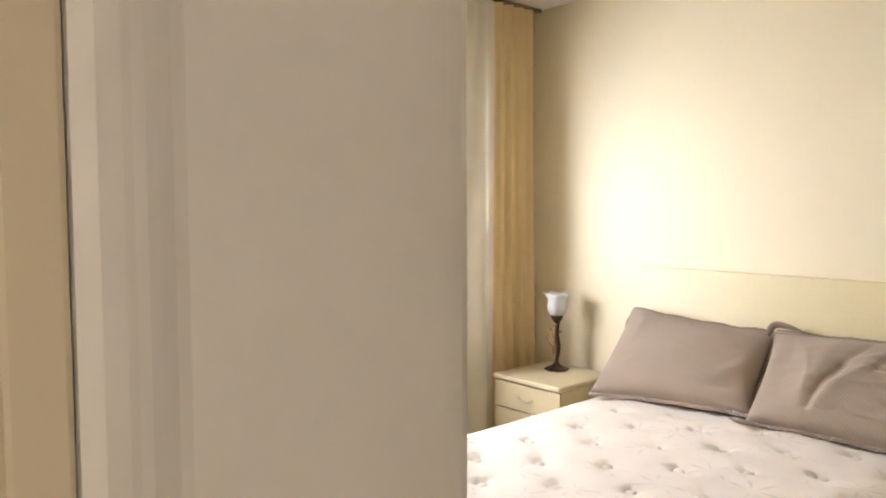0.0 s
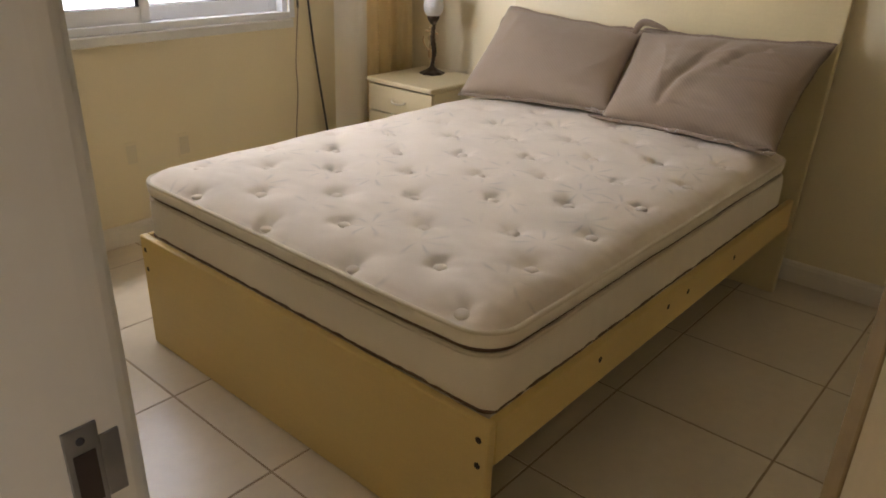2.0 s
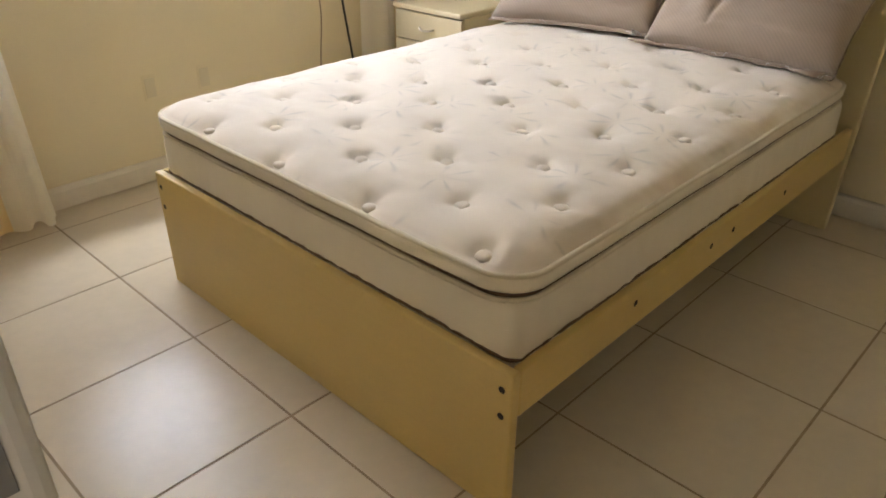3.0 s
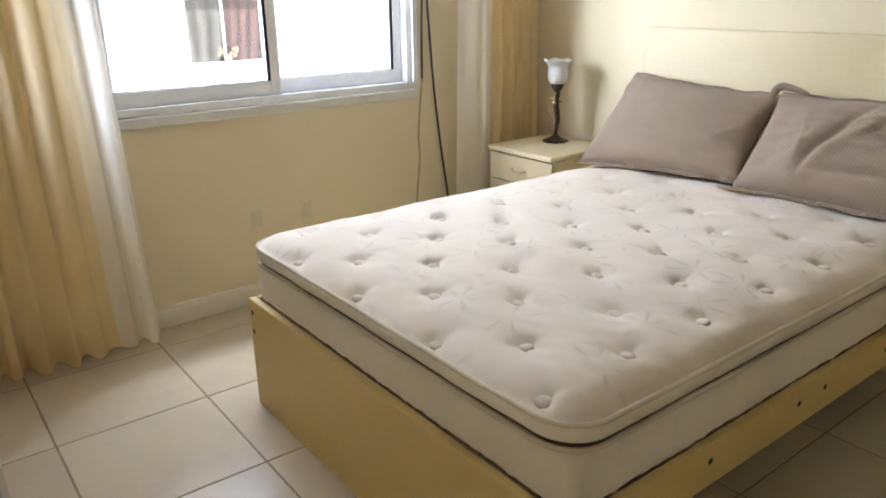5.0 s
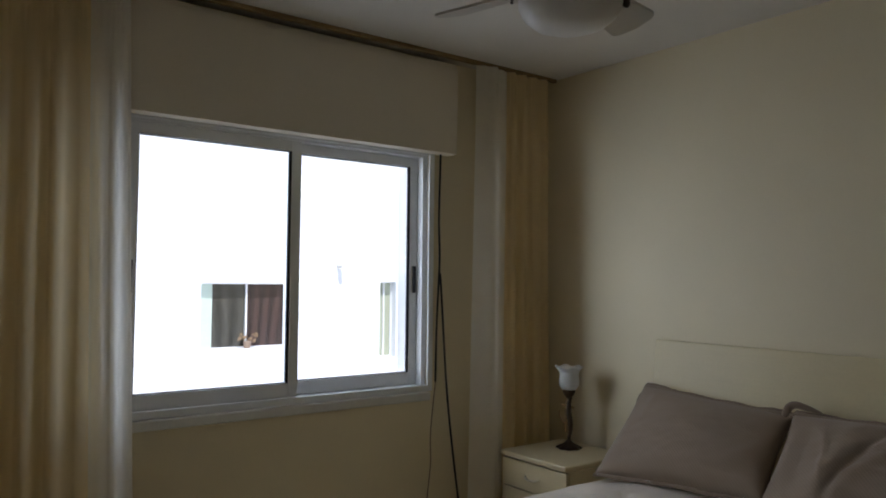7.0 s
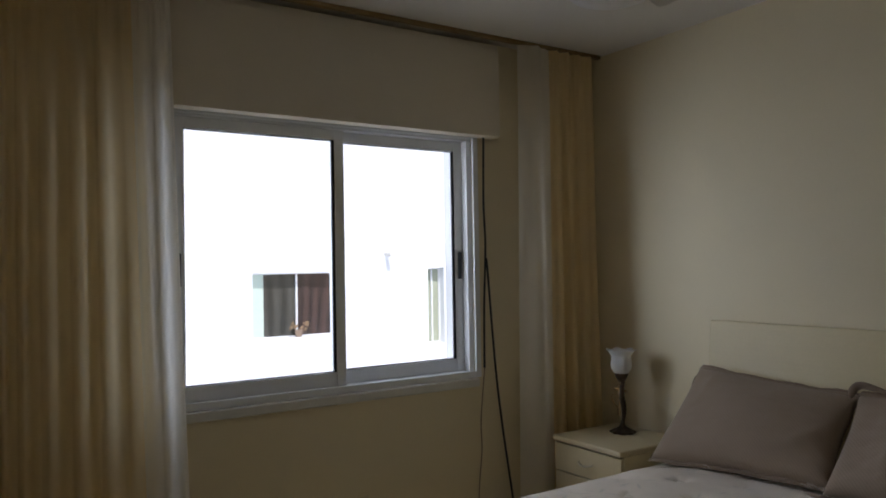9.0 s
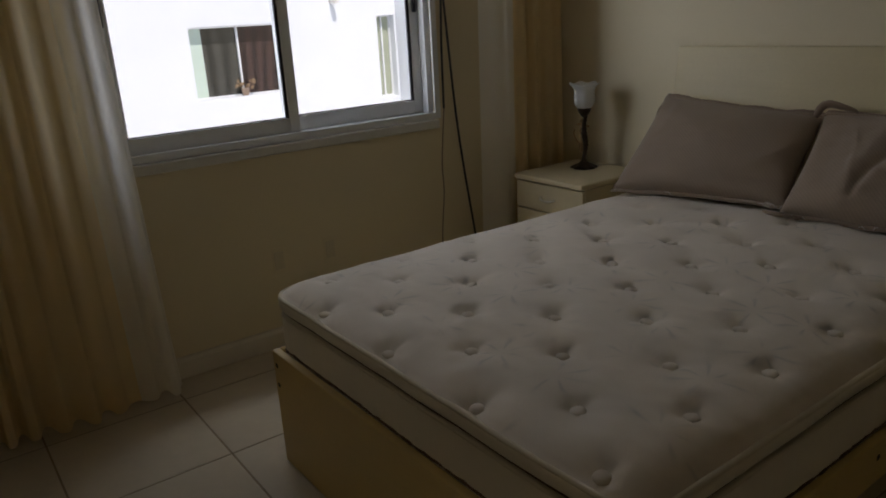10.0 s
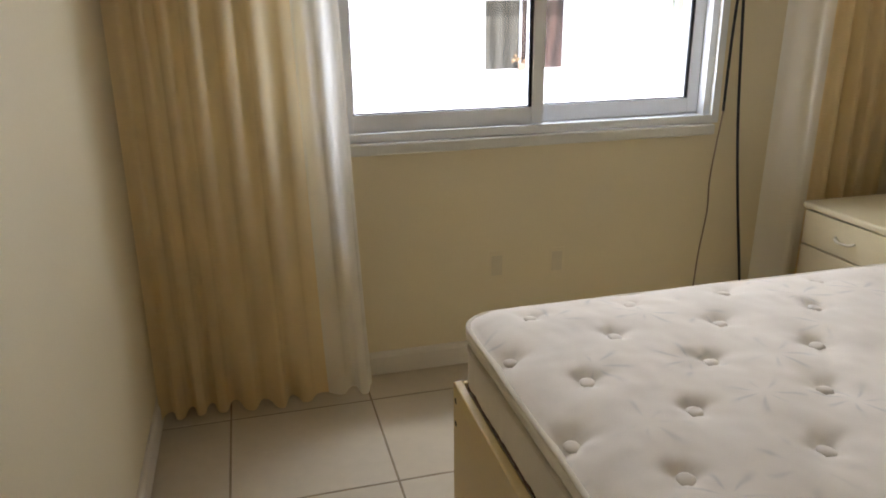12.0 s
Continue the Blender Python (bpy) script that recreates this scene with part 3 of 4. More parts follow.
for i in range(NX + 1):
    row = []
    for j in range(NY + 1):
        x, y = MX0 + (MX1 - MX0) * i / NX, MY0 + (MY1 - MY0) * j / NY
        cx, cy = min(max(x, MX0 + CR), MX1 - CR), min(max(y, MY0 + CR), MY1 - CR)
        off = Vector((x - cx, y - cy))
        # squeeze the square corner onto the round one
        if off.length > 1e-6:
            box_r = CR / max(abs(off.x), abs(off.y)) * off.length
            lim = CR if abs(off.x) > 1e-6 and abs(off.y) > 1e-6 else box_r
            off *= lim / box_r
        px, py = cx + off.x, cy + off.y
        d = CR - off.length if off.length > 1e-6 and cx != x and cy != y else min(x - MX0, MX1 - x, y - MY0, MY1 - y)
        z = top_height(px, py) if d > 0.004 else ZR
        if cx != x and cy != y:
            flat_d = max(0.0, min(px - MX0, MX1 - px, py - MY0, MY1 - py))
            z += (ZM - ZR) * (math.exp(-flat_d / 0.055) - math.exp(-max(d, 0) / 0.055)) if d > 0.004 else 0
        row.append(bm.verts.new((px, py, z)))
    grid.append(row)
for i in range(NX):
    for j in range(NY):
        bm.faces.new((grid[i][j], grid[i + 1][j], grid[i + 1][j + 1], grid[i][j + 1]))
mat_part("pillow_top", bm, M_ticking)
edge = rounded_outline(MX0, MX1, MY0, MY1, CR)
wob = lambda x, y, k: 0.004 * noise.noise(Vector((x * 6, y * 6, k * 0.15)))
mat_part("top_border", band(edge, [(0.0, ZR + 0.001), (0.004, 0.592), (0.006, 0.578), (0.005, 0.564), (0.0, 0.553), (-0.012, 0.549), (-0.03, 0.547)], wob), M_side, "cream pillow-top border")
mat_part("piping", band(edge, [(-0.014, ZR - 0.003), (-0.004, ZR + 0.003), (0.001, ZR + 0.005), (0.006, ZR + 0.003), (0.007, ZR - 0.003), (0.002, ZR - 0.007)], wob), M_piping, "cream piping round the top edge")
mat_part("gap_tape", band(edge, [(-0.012, 0.551), (-0.009, 0.546), (-0.009, 0.540), (-0.012, 0.536)], wob), M_tape, "brown tape in the seam under the pillow top")
mat_part("piping", band(edge, [(-0.008, 0.539), (0.0, 0.541), (0.003, 0.536), (0.0, 0.530), (-0.006, 0.530)], wob), M_piping)
ruck = lambda x, y, k: 0.0030 * noise.noise(Vector((x * 38, y * 38, k * 0.4))) + 0.004 * noise.noise(Vector((x * 4, y * 4, 3)))
fray = lambda x, y, k: 0.003 * noise.noise(Vector((x * 60, y * 60, k))) + 0.004 * noise.noise(Vector((x * 4, y * 4, 3)))
base_box = (MX0 + 0.013, MX1, MY0 + 0.0045, MY1 - 0.020)
base_edge = rounded_outline(*base_box, 0.032, 10, 150)
bm = band(base_edge, [(-0.01, 0.533), (-0.002, 0.520), (0.001, 0.49), (0.001, 0.45), (0.0, 0.41), (-0.006, 0.36), (-0.012, 0.31), (-0.03, 0.299)], ruck)
mat_part("border", cap(bm), M_side)
# one dark line for the edge tape and the shade where mattress meets frame
mat_part("tape", band(rounded_outline(*base_box, 0.032, 10, 90), [(-0.003, 0.4085), (0.0015, 0.407), (0.0022, 0.404), (0.001, 0.400), (-0.004, 0.397)], fray), M_tape, "worn brown edge tape, with the shade at the frame coloured in")
button_mesh = None
for tx, ty in tufts:
    if button_mesh is None:
        b = mat_part("button", cap(lathe([(0.001, 0.009), (0.010, 0.0085), (0.016, 0.006), (0.0185, 0.001), (0.015, -0.004)], 14)), M_ticking, "cloth-covered tuft button")
        button_mesh = b.data
        for v in button_mesh.vertices:
            v.co -= Vector((1.06, 1.35, -0.3))
    else:
        b = tagged(new("button", button_mesh), "cloth-covered tuft button")
        b.parent = mattress
    b.location = (tx + 1.06, ty + 1.35, top_height(tx, ty) - 0.3 + 0.0032)
    b.rotation_euler = (random.uniform(-0.15, 0.15), random.uniform(-0.15, 0.15), 0)


# ---- pillows ----
def pillow(bl, br, tl, tr, thick, label, seed, sag, folds):
    """A stuffed pillow between four corners, with a flat dark-edged flange."""
    bl, br, tl, tr = (Vector(p) for p in (bl, br, tl, tr))
    mid = (bl + br + tl + tr) / 4
    p = thing("pillow", label, "pillow", mid, "pillows on the bed")
    across, up = ((br - bl) + (tr - tl)).normalized(), ((tl - bl) + (tr - br)).normalized()
    out = across.cross(up).normalized()
    turn = Matrix((across, up, out)).transposed().to_4x4()
    p.matrix_world = Matrix.Translation(mid) @ turn
    inv = p.matrix_world.inverted()
    c = [inv @ v for v in (bl, br, tl, tr)]
    NU, NV = 84, 60

    def at(u, v, lift):
        flat = c[0] * (1 - u) * (1 - v) + c[1] * u * (1 - v) + c[2] * (1 - u) * v + c[3] * u * v
        eu, ev = 4 * u * (1 - u), 4 * v * (1 - v)
        # sides drawn in between the corners
        flat.x -= (2 * u - 1) * 0.020 * (ev - 0.35)
        flat.y -= (2 * v - 1) * 0.014 * (eu - 0.35)
        full = (max(eu, 0) * max(ev, 0)) ** 0.42
        belly = 1 + sag * (0.55 - v)
        flat.z += lift * thick * full * belly
        if lift > 0:
            q = Vector((u * 2.4, v * 2.0, seed))
            w = noise.noise(q * 1.1) * 0.012 + noise.noise(q * 4.5) * 0.003 + noise.noise(q * 9) * 0.0012
            uu, vv = u + 0.045 * noise.noise(Vector((u * 3, v * 3, seed + 7))), v + 0.05 * noise.noise(Vector((u * 3, v * 3, seed + 13)))
            for u0, v0, u1, v1, width, high in folds:
                du, dv = (u1 - u0), (v1 - v0)
                t = ((uu - u0) * du + (vv - v0) * dv) / (du * du + dv * dv)
                if -0.15 < t < 1.15:
                    bend = 0.03 * math.sin(3 * t + seed)
                    side = ((uu - u0) * dv - (vv - v0) * du) / math.hypot(du, dv) + bend
                    taper = math.sin(math.pi * min(1, max(0, (t + 0.15) / 1.3))) ** 0.7
                    w += 1.45 * high * taper * math.exp(-(side / width) ** 2)
            flat.z += w * min(1, eu * 2) * min(1, ev * 2)
        return flat

    bm = bmesh.new()
    for lift in (1, -0.55):
        g = [[bm.verts.new(at(i / NU, j / NV, lift)) for j in range(NV + 1)] for i in range(NU + 1)]
        for i in range(NU):
            for j in range(NV):
                bm.faces.new((g[i][j], g[i + 1][j], g[i + 1][j + 1], g[i][j + 1]))
    bmesh.ops.remove_doubles(bm, verts=bm.verts[:], dist=0.0004)
    part("cushion", bm, M_pillow, p, smooth=True)
    # flange, flopping a little, with a dark worn edge
    for name, o0, o1, mat, label2 in (("flange", -0.004, 0.020, M_pillow, ""), ("edge_trim", 0.018, 0.032, M_fringe, "dark frayed edge")):
        bm = bmesh.new()
        rim = []
        n = 260
        for k in range(n):
            s = 4 * k / n
            side, f = int(s), s - int(s)
            u, v = ((f, 0), (1, f), (1 - f, 1), (0, 1 - f))[side]
            base = at(u, v, 0)
            nrm = Vector(((u - 0.5), (v - 0.5), 0))
            corner = Vector((0, -1, 0)) if side == 0 else Vector((1, 0, 0)) if side == 1 else Vector((0, 1, 0)) if side == 2 else Vector((-1, 0, 0))
            nrm = (corner + nrm.normalized() * (2 * abs(f - 0.5)) ** 6 * 0.6).normalized()
            ripple = 0.003 * math.sin(k * 0.37 + seed) + 0.006 * noise.noise(Vector((k * 0.09, seed, 0)))
            ragged = 0.004 * noise.noise(Vector((k * 0.7, seed, 5))) if name == "edge_trim" else 0
            keep = 0.12 if side in (1, 3) else 0.5 if side == 0 else 0.8
            rim.append([bm.verts.new(base + nrm * (o * keep + (ragged if o == o1 else 0)) + Vector((0, 0, ripple * (o + 0.01) / 0.03 + h))) for o in (o0, (o0 + o1) / 2, o1) for h in (-0.0016, 0.0016)])
        for k in range(n):
            a, b = rim[k], rim[(k + 1) % n]
            for q in ((1, 3), (3, 5), (5, 4), (4, 2), (2, 0), (0, 1)):
                bm.faces.new((a[q[0]], b[q[0]], b[q[1]], a[q[1]]))
        part(name, bm, mat, p, label2, True)
    # loose threads along the lower edge
    rng = random.Random(seed)
    bm = bmesh.new()
    for _ in range(16):
        u = rng.choice((rng.uniform(0.02, 0.98), rng.gauss(0.92 if seed == 1 else 0.05, 0.04)))
        u = min(max(u, 0.01), 0.99)
        s = at(u, 0, 0) + Vector((0, -0.02, 0.004))
        e = s + Vector((rng.uniform(-0.03, 0.03), rng.uniform(-0.004, 0.006), rng.uniform(0.01, 0.03)))
        m = (s + e) / 2 + Vector((0, 0.004, 0.006))
        t = tube([s, m, e], 0.0013, 4)
        me = bpy.data.meshes.new("tmp")
        t.to_mesh(me)
        t.free()
        bm.from_mesh(me)
        bpy.data.meshes.remove(me)
    tagged(part("frayed_threads", bm, M_thread, p, "loose pale threads"), kind="stuff")
    return p


SMOOTH = [(0.06, 0.95, 0.16, 0.55, 0.04, 0.006), (0.92, 0.25, 0.72, 0.10, 0.06, -0.010), (0.97, 0.6, 0.85, 0.2, 0.05, 0.008)]
CREASED = [(0.36, 0.98, 0.30, 0.12, 0.050, 0.010), (0.48, 0.92, 0.37, 0.10, 0.026, -0.010), (0.62, 0.88, 0.43, 0.14, 0.045, 0.011),
           (0.10, 0.92, 0.16, 0.20, 0.06, -0.010), (0.52, 0.66, 0.98, 0.84, 0.024, 0.007), (0.56, 0.58, 0.98, 0.66, 0.016, -0.008),
           (0.58, 0.42, 0.96, 0.50, 0.028, 0.008), (0.46, 0.14, 0.95, 0.24, 0.035, -0.008), (0.80, 0.95, 0.62, 0.58, 0.022, -0.007),
           (0.66, 0.90, 0.92, 0.70, 0.018, 0.006), (0.20, 0.75, 0.32, 0.30, 0.020, 0.006), (0.44, 0.16, 0.30, 0.02, 0.025, 0.008)]
pillow((-0.445, -0.70, 0.655), (-0.395, -1.385, 0.655), (-0.100, -0.632, 1.000), (-0.115, -1.315, 0.930), 0.098, "smooth taupe cotton pillow leaning on the headboard", 1, 0.5, SMOOTH)
pillow((-0.425, -1.375, 0.655), (-0.395, -2.045, 0.655), (-0.090, -1.340, 0.945), (-0.080, -2.082, 0.978), 0.10, "wrinkled taupe cotton pillow leaning on the headboard", 2, 0.5, CREASED)

# the bunched upper corner of the wrinkled pillow, and its slack hem on the mattress
PILLOWS = [o for o in scene.objects if o.name.startswith("pillow") and not o.parent]


def bunch(points, radii, flat):
    p = PILLOWS[-1]
    bm = tube(strap_line([p.matrix_basis.inverted() @ Vector(v) for v in points], 6), radii, 10, flat)
    return part("bunched_corner", bm, M_fringe, p, "dark bunched corner of the cover", True)


bunch([(-0.135, -1.322, 0.950), (-0.122, -1.334, 0.985), (-0.115, -1.358, 0.998), (-0.105, -1.40, 0.990), (-0.095, -1.45, 0.975)], [0.005 + 0.013 * math.sin(math.pi * min(1, (k + 1) / 25)) ** 0.7 for k in range(25)], 0.6)
bunch([(-0.44, -1.93, 0.655), (-0.455, -1.98, 0.660), (-0.455, -2.015, 0.662), (-0.42, -2.035, 0.660)], [0.004 + 0.009 * math.sin(math.pi * (k + 1) / 20) for k in range(19)], 0.8)
bunch([(-0.425, -1.31, 0.652), (-0.450, -1.355, 0.656), (-0.448, -1.41, 0.656), (-0.435, -1.47, 0.653)], [0.003 + 0.007 * math.sin(math.pi * (k + 1) / 20) for k in range(19)], 0.8)


# ---- nightstand ----
NX0, NX1, NY0, NY1, NTOP = -0.438, 0.0, -0.460, -0.015, 0.618
stand = thing("nightstand", "cream laminate nightstand with drawers beside the bed", "nightstand", (-0.22, -0.24, 0))
off = Matrix.Translation((0.22, 0.24, 0))
part("top", moved(box((NX0 - 0.012, NY0 - 0.004, NTOP - 0.026), (NX1, NY1 + 0.004, NTOP), 0.009, 4), off), M_night, stand)
bm = bmesh.new()
add_box(bm, (NX0 + 0.02, NY0, 0.0), (NX1, NY0 + 0.016, NTOP - 0.027), 0.002)
add_box(bm, (NX0 + 0.02, NY1 - 0.016, 0.0), (NX1, NY1, NTOP - 0.027), 0.002)
add_box(bm, (NX1 - 0.012, NY0 + 0.0165, 0.0), (NX1 - 0.001, NY1 - 0.0165, NTOP - 0.028))
add_box(bm, (NX0 + 0.03, NY0 + 0.0165, 0.03), (NX1 - 0.013, NY1 - 0.0165, 0.046))
part("body", moved(bm, off), M_night, stand)
# a near-black sheet paints the shade in the gaps between drawers
part("recess_shade", moved(box((NX0 + 0.03, NY0 + 0.0165, 0.05), (NX0 + 0.04, NY1 - 0.0165, NTOP - 0.028)), off), M_dark, stand, "dark sheet painting the shade behind the drawers")
for z0, z1 in ((0.450, 0.584), (0.310, 0.444), (0.170, 0.304), (0.030, 0.164)):
    dr = part("drawer", moved(box((NX0, NY0 + 0.002, z0), (NX0 + 0.018, NY1 - 0.002, z1), 0.003), off), M_night, stand)
    zc = (z0 + z1) / 2 + 0.004
    arc = [(NX0 - 0.003 - 0.020 * math.sin(math.pi * k / 10), -0.2375 + 0.046 * math.cos(math.pi * k / 10), zc - 0.010 * math.sin(math.pi * k / 10)) for k in range(11)]
    part("handle", moved(tube(arc, [0.004 + 0.002 * math.sin(math.pi * k / 10) for k in range(11)], 8), off), M_plastic, dr, "cream bow handle", True)

# ---- table lamp ----
lamp = thing("table_lamp", "small bronze table lamp with a frosted tulip glass shade", "lamp", (-0.145, -0.195, NTOP))
lamp.scale = (1.13, 1.13, 1.13)
wavy = lambda a, k, r, z: (r * (1 + (0.07 * math.cos(8 * a) if k < 5 else 0)), z)
part("base", cap(lathe([(0.054, 0.0005), (0.056, 0.005), (0.050, 0.010), (0.038, 0.014), (0.026, 0.020), (0.014, 0.030), (0.009, 0.040), (0.008, 0.05)], 48, wavy)), M_bronze, lamp, smooth=True)
# twisted stem
stem = []
for k in range(40):
    f = k / 39
    stem.append((0.0045 * math.sin(f * 8.0), 0.004 * math.cos(f * 8.0) - 0.004, 0.040 + 0.195 * f))
part("stem", tube(stem, [0.0068 + 0.004 * math.sin(k / 39 * 3.1) ** 2 + 0.003 * math.sin(k * 0.9) ** 2 for k in range(40)], 12), M_bronze, lamp, smooth=True)
figure = bmesh.new()
for at, s in (((0.0, 0.010, 0.165), (0.013, 0.014, 0.026)), ((0.001, 0.012, 0.203), (0.0105, 0.0105, 0.012)), ((-0.004, 0.026, 0.190), (0.007, 0.020, 0.006)), ((0.002, 0.010, 0.128), (0.011, 0.012, 0.024)), ((-0.003, 0.016, 0.094), (0.008, 0.009, 0.028)), ((0.004, 0.004, 0.080), (0.007, 0.008, 0.030)), ((0.010, -0.008, 0.182), (0.006, 0.016, 0.006))):
    bmesh.ops.create_uvsphere(figure, u_segments=14, v_segments=9, radius=1, matrix=Matrix.Translation(at) @ Matrix.Diagonal((*s, 1)))
part("ornament", figure, M_gilt, lamp, "worn gilt ornament on the stem", True)
part("leaf_arm", tube(strap_line([(-0.004, 0.006, 0.100), (-0.014, 0.030, 0.120), (-0.020, 0.042, 0.150), (-0.016, 0.040, 0.168)], 8), 0.0035, 6), M_gilt, lamp, smooth=True)
part("socket", cap(lathe([(0.008, 0.222), (0.013, 0.226), (0.020, 0.236), (0.027, 0.248), (0.029, 0.258), (0.026, 0.268), (0.022, 0.272)], 24)), M_bronze, lamp, smooth=True)
tulip = [(0.020, 0.260), (0.032, 0.268), (0.041, 0.284), (0.043, 0.303), (0.040, 0.322), (0.040, 0.338), (0.049, 0.354), (0.062, 0.366)]


def petals(a, k, r, z):
    g = max(0, k - 3) / 4
    return r * (1 + 0.045 * g * math.cos(6 * a)), z + 0.004 * g * math.cos(6 * a)


shade = part("shade", lathe(tulip, 60, petals), M_frost, lamp, "frosted white tulip glass shade", True)
sm = shade.modifiers.new("thickness", "SOLIDIFY")
sm.thickness = 0.003
cable = thing("lamp_cable", "thin cream lamp cable on the nightstand", "cable", (-0.08, -0.205, NTOP))
part("wire", tube(strap_line([(-0.012, 0.0, 0.0035), (0.05, -0.03, 0.0035), (0.072, -0.06, 0.0035), (0.080, -0.09, 0.0032), (0.090, -0.10, -0.02), (0.092, -0.10, -0.30)], 8), 0.0022, 6), M_piping, cable)


# ---- curtains ----
def curtain(x_top, x_bot, y, z0, folds, seed, label, deep=1.0, drape=(0.0, 1.0), lit_edge=None, wide=0.0):
    """A gathered drape on a track: tight pleats at the head, broad round folds below; wide: the share of the first fold."""
    c = thing("curtain", label, "curtain", ((x_top[0] + x_top[1]) / 2, y, 0), "curtains at the window")
    ox = c.location.x
    rng = random.Random(seed)
    am = [rng.uniform(0.35, 1.3) for _ in range(folds + 2)]

    def sheet(f0, f1, lift, mat, name, label2, h0=0.0, h1=1.0):
        NU, NV = int(30 * folds * (f1 - f0)) + 16, max(5, int(44 * (h1 - h0)))
        bm = bmesh.new()
        g = []
        for i in range(NU + 1):
            f = f0 + (f1 - f0) * i / NU
            col = []
            if wide:
                q = (f / wide if f < wide else 1 + (f - wide) / (1 - wide) * (folds - 1)) / folds
            else:
                q = f + 0.026 * math.sin(7.3 * f + seed) + 0.012 * math.sin(15.1 * f + 2 * seed)
            k = min(int(f * folds), folds - 1)
            blend = f * folds - k
            blend = blend * blend * (3 - 2 * blend)
            a = am[k] * (1 - blend) + am[k + 1] * blend
            for j in range(NV + 1):
                h = h0 + (h1 - h0) * j / NV
                left = x_bot[0] + (x_top[0] - x_bot[0]) * h ** 0.8
                right = x_bot[1] + (x_top[1] - x_bot[1]) * h ** 0.8
                drift = 0.7 * (1 - h) * math.sin(f * 4 + seed) + 0.3 * noise.noise(Vector((f * 4, h * 2.0, seed)))
                w = 2 * math.pi * q * folds + drift
                wave = math.cos(w)
                low = (1 - h) ** 1.5
                # some folds split into two towards the hem
                split = 0.22 * low * math.cos(2 * w + 1.3 * math.sin(5 * f + seed))
                swing = 0.026 * deep * (0.40 + 0.75 * (1 - h)) * a
                head = 0.006 * max(0.0, (h - 0.86) / 0.14) * math.cos(3 * w)
                x = left + (right - left) * f + 0.03 * (right - left) / folds * math.sin(2 * w)
                yy = swing * (wave + split) + head + lift + 0.010 * noise.noise(Vector((f * 4, h * 2, seed)))
                z = z0 + (TOP - 0.020 - z0) * h + (0.006 * math.sin(f * 11 + seed) + 0.009 * wave * a) * max(0.0, 1 - 12 * h)
                col.append(bm.verts.new((x - ox, yy, z)))
            g.append(col)
        for i in range(NU):
            for j in range(NV):
                bm.faces.new((g[i][j], g[i + 1][j], g[i + 1][j + 1], g[i][j + 1]))
        ob = part(name, bm, mat, c, label2, True)
        return ob

    sheet(drape[0], drape[1], 0.0, M_curtain, "drape", "")
    # the hem is a doubled strip sewn along the bottom
    sheet(drape[0], drape[1], 0.004, M_curtain, "hem", "doubled cream hem", 0.001, 0.042)
    # a whiter sheet paints the window light on the curtain's edge
    if lit_edge:
        sheet(lit_edge[0], lit_edge[1], -0.003, M_lit_voile, "lit_edge", "whiter voile edge, its window light put into the colour")
    return c


curtain((-2.885, -2.25), (-2.905, -2.165), Y1 - 0.165, 0.035, 8, 5, "long gathered cream voile curtain beside the window", 0.62, (0.0, 0.84), (0.777, 1.0))
curtain((-0.550, -0.03), (-0.595, 0.0), Y1 - 0.130, 0.04, 5, 8, "long gathered cream voile curtain behind the nightstand", 1.35, (0.36, 1.0), (0.0, 0.40), 0.40)

# ---- ceiling fan ----
fan = thing("ceiling_fan", "white ceiling fan with an opal glass bowl light", "ceiling fan", (-1.49, -1.47, TOP - 0.125))
part("canopy", cap(lathe([(0.055, 0.1245), (0.055, 0.113), (0.040, 0.090), (0.016, 0.075)], 32)), M_fan, fan, smooth=True)
part("rod", cap(lathe([(0.011, 0.08), (0.011, -0.13)], 16)), M_fan, fan, smooth=True)
part("motor_housing", cap(lathe([(0.018, -0.115), (0.035, -0.135), (0.085, -0.165), (0.118, -0.185), (0.125, -0.205), (0.122, -0.235), (0.112, -0.245)], 48)), M_fan, fan, smooth=True)
part("light_bowl", cap(lathe([(0.128, -0.238), (0.140, -0.250), (0.139, -0.270), (0.126, -0.296), (0.100, -0.318), (0.062, -0.332), (0.02, -0.337), (0.002, -0.338)], 48)), M_bowl, fan, "opal glass light bowl", True)
pull = part("pull_switch", cap(lathe([(0.010, -0.255), (0.010, -0.275), (0.006, -0.28)], 12)), M_dark, fan)
pull.location = (0.095, -0.112, 0.0)
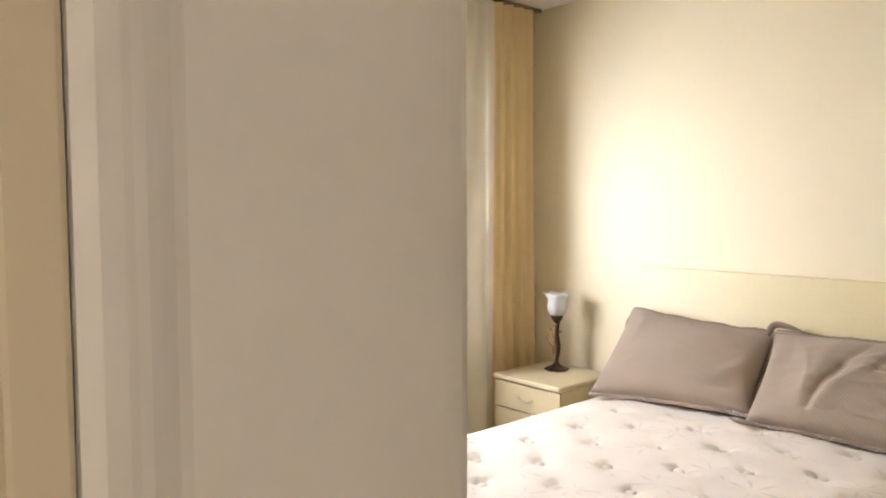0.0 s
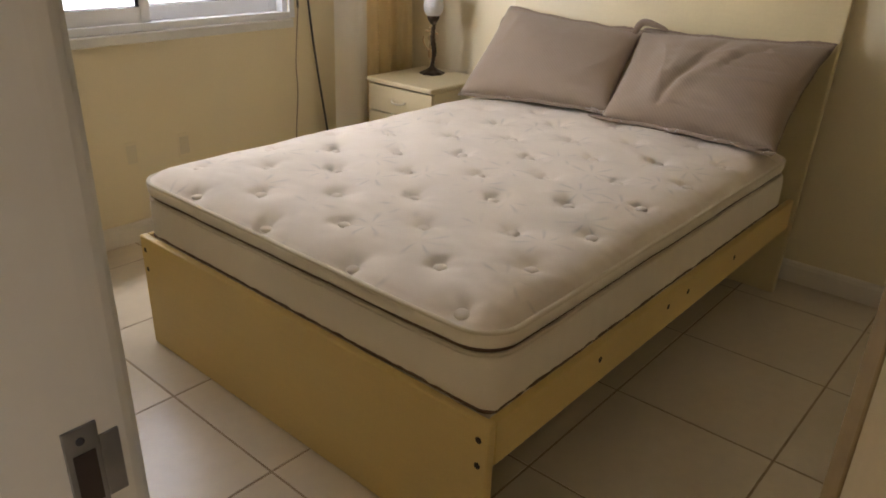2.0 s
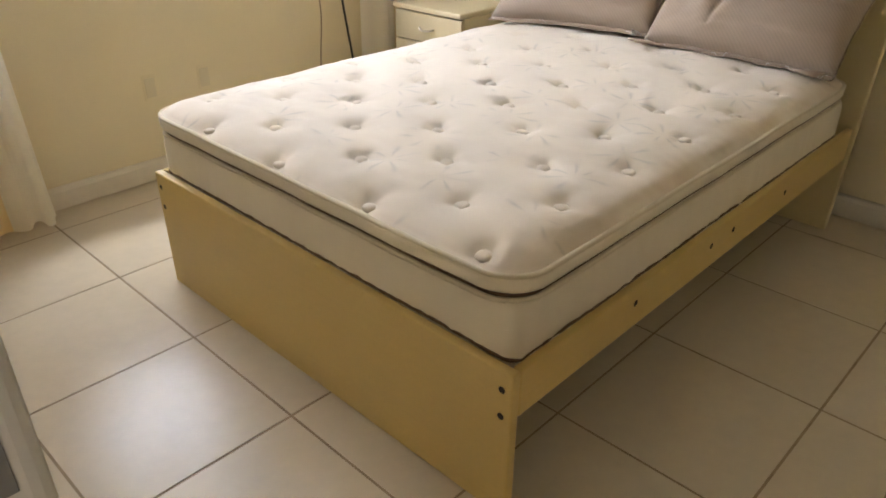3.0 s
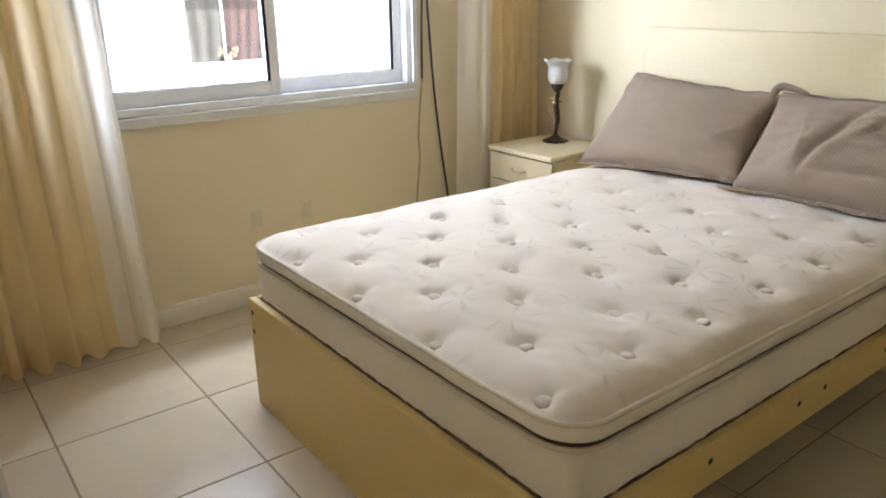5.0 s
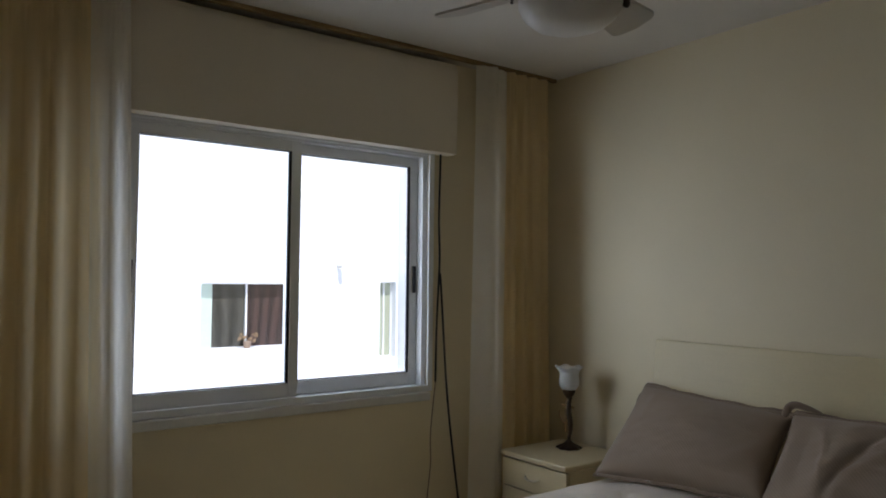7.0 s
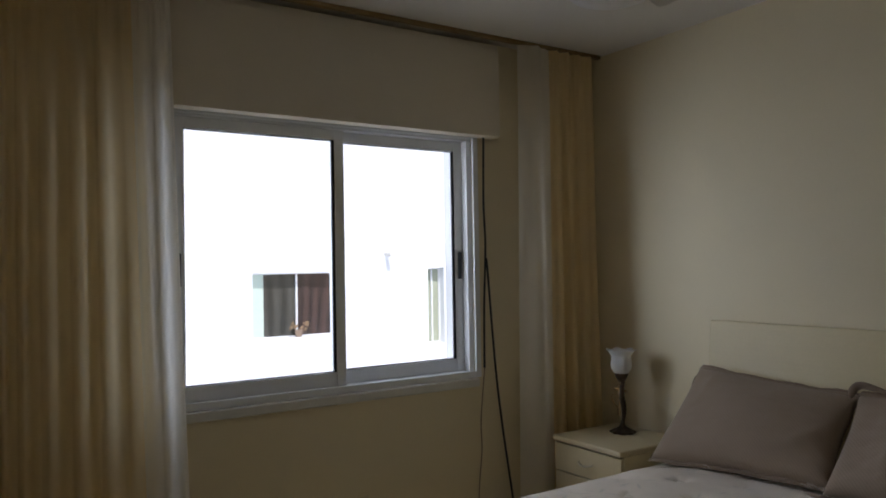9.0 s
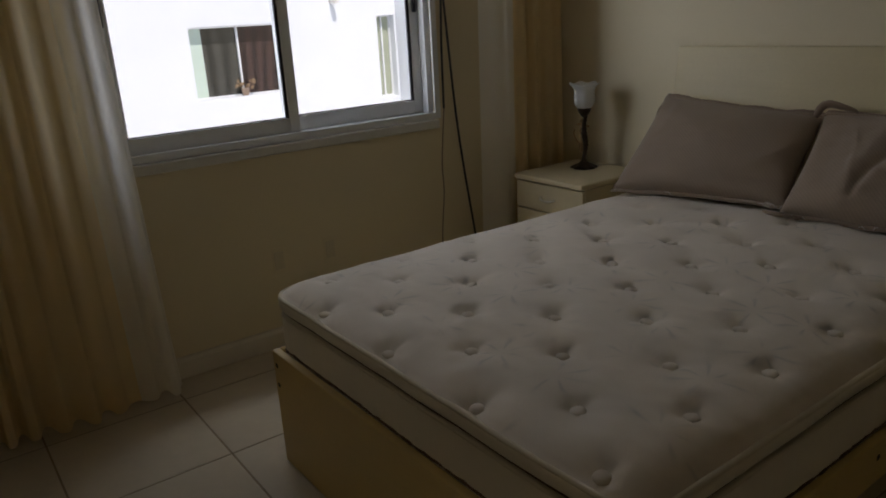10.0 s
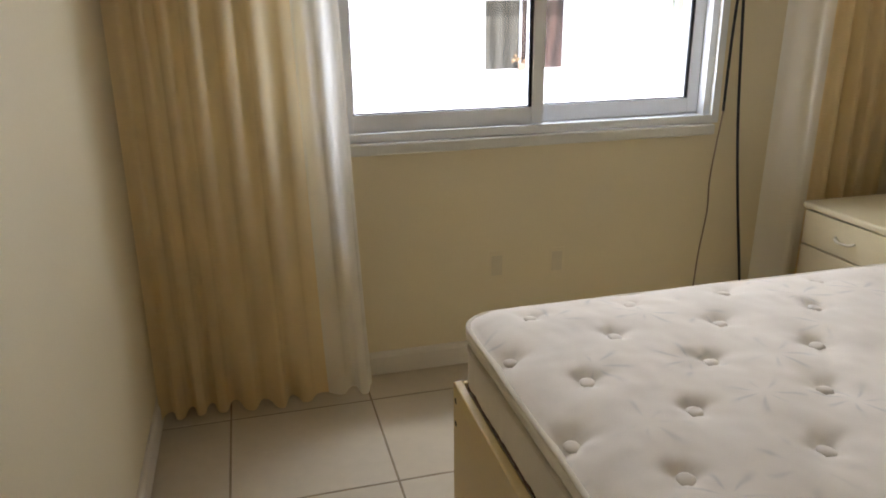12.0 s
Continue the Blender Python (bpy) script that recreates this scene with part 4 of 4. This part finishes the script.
for k in range(4):
    a = radians(FAN_TURN + 90 * k)
    turn = Matrix.Rotation(a, 4, "Z") @ Matrix.Translation((0, 0, -0.20))
    bm = bmesh.new()
    n = 22
    rows = []
    for i in range(n + 1):
        f = i / n
        r = 0.15 + 0.29 * f
        w = (0.050 + 0.022 * f) * (1 if f < 0.86 else math.sqrt(max(0.0, 1 - ((f - 0.86) / 0.14) ** 2)) * 0.98 + 0.02)
        tilt = -0.30
        rows.append([bm.verts.new((r, s * w, s * w * tilt + h)) for s in (-1, -0.33, 0.33, 1) for h in (-0.004, 0.004)])
    for i in range(n):
        p, q = rows[i], rows[i + 1]
        for u in range(3):
            bm.faces.new((p[2 * u], q[2 * u], q[2 * u + 2], p[2 * u + 2]))
            bm.faces.new((p[2 * u + 1], p[2 * u + 3], q[2 * u + 3], q[2 * u + 1]))
        bm.faces.new((p[0], p[1], q[1], q[0]))
        bm.faces.new((p[6], q[6], q[7], p[7]))
    bm.faces.new(rows[0][::2] + rows[0][1::2][::-1])
    bm.faces.new(rows[-1][::2] + rows[-1][1::2][::-1])
    bl = part("blade", moved(bm, turn), M_fan, fan)
    part("bracket", moved(box((0.112, -0.022, -0.010), (0.20, 0.022, -0.0045), 0.002), turn), M_fan, bl)
    for dx in (0.18, 0.192):
        part("screw", moved(cap(lathe([(0.004, -0.014), (0.004, -0.0102)], 8)), turn @ Matrix.Translation((dx, 0.008 if dx < 0.19 else -0.008, 0))), M_dark, bl)

# ---- building across the light well ----
FY = 7.5
building = thing("neighbour_building", "white rendered building across the light well, sunlit", "building", (0, FY, 0), kind="structure")
openings = [(0.535, 1.92, 0.43, 1.39), (3.49, 3.81, 0.17, 1.42)]
bm = bmesh.new()
xs = [-14.0, *[v for o in openings for v in o[:2]], 14.0]
for i in range(len(xs) - 1):
    if i % 2 == 0:
        add_box(bm, (xs[i], 0, -6), (xs[i + 1], 0.25, 6.5))
    else:
        o = openings[i // 2]
        add_box(bm, (xs[i], 0, -6), (xs[i + 1], 0.25, o[2]))
        add_box(bm, (xs[i], 0, o[3]), (xs[i + 1], 0.25, 6.5))
part("facade", bm, M_facade, building)
part("side_wing", box((3.84, -0.45, -6), (14.0, -0.004, 6.5), 0.01), M_facade, building)
for n, (x0, x1, z0, z1) in enumerate(openings):
    w = part("window", ring_bm(x0 + 0.001, x1 - 0.001, z0 + 0.001, z1 - 0.001, 0.14, 0.19, 0.02), M_alu, building)
    first = x0 + 0.215 if n == 0 else x0 + 0.022
    if n == 0:
        part("pane", box((x0 + 0.022, 0.160, z0 + 0.022), (first - 0.001, 0.167, z1 - 0.022)), M_reveal, w, "pale green frosted pane")
    half = 1.255 if n == 0 else 3.65
    part("mullion", box((half - 0.012, 0.13, z0 + 0.022), (half + 0.012, 0.2, z1 - 0.022), 0.002), M_alu, w)
    for a, b in ((first, half - 0.013), (half + 0.013, x1 - 0.022)):
        part("pane", box((a, 0.165, z0 + 0.022), (b, 0.172, z1 - 0.022)), (M_darkglass if a == first else M_redglass) if n == 0 else M_pale, w, "dark glass pane" if n == 0 else "pale obscured pane")
part("vent_pipe", moved(cap(lathe([(0.040, 0.0), (0.040, 0.18), (0.036, 0.182), (0.004, 0.182)], 16)), Matrix.Translation((2.72, -0.001, 1.66)) @ pose(0, 0, 0, 90, 0, 0)), M_sill, building, "short white vent pipe")
flowers = thing("potted_flowers", "small yellow flowers on the far window sill", "flowers", (1.255, FY + 0.07, 0.431))
flowers.scale = (1.8, 1.0, 1.9)
bm = bmesh.new()
rng = random.Random(5)
for _ in range(26):
    bmesh.ops.create_icosphere(bm, subdivisions=1, radius=rng.uniform(0.008, 0.016), matrix=Matrix.Translation((rng.choice((-0.045, 0.06)) + rng.gauss(0, 0.02), rng.uniform(-0.025, 0.025), rng.uniform(0.05, 0.11))))
tagged(part("blooms", bm, M_flowers, flowers), kind="stuff")
part("pot", cap(lathe([(0.025, 0.0), (0.035, 0.05), (0.03, 0.055)], 16)), M_fringe, flowers)
structure("ground", box((-60, -60, -6.3), (60, 60, -6.0)), M_facade, "pale paved ground of the light well far below")

# ---- floor: ceramic tiles over grout ----
TX, TY, GX, GY = 0.494, 0.494, -2.178, -0.480
floor = structure("floor", box((-4.75, -4.6, -0.15), (X1 + 0.15, Y1 + 0.16, -0.0016)), M_grout, "cream ceramic tile floor with brown grout")
tile_meshes = {}
for i in range(-5, 5):
    for j in range(-9, 2):
        x0, x1 = GX + i * TX + 0.0034, GX + (i + 1) * TX - 0.0034
        y0, y1 = GY + j * TY + 0.0034, GY + (j + 1) * TY - 0.0034
        x0, x1, y0, y1 = max(x0, -4.6), min(x1, X1), max(y0, -4.48), min(y1, Y1)
        if x1 - x0 < 0.02 or y1 - y0 < 0.02:
            continue
        key = (round(x1 - x0, 3), round(y1 - y0, 3))
        if key not in tile_meshes:
            t = part("tile", box((0, 0, -0.006), (key[0], key[1], 0.0), 0.0007, 1), M_tile, floor)
            tile_meshes[key] = t.data
        else:
            t = new("tile", tile_meshes[key])
            t.parent = floor
        t.location = (x0, y0, random.uniform(-0.0002, 0.0002))
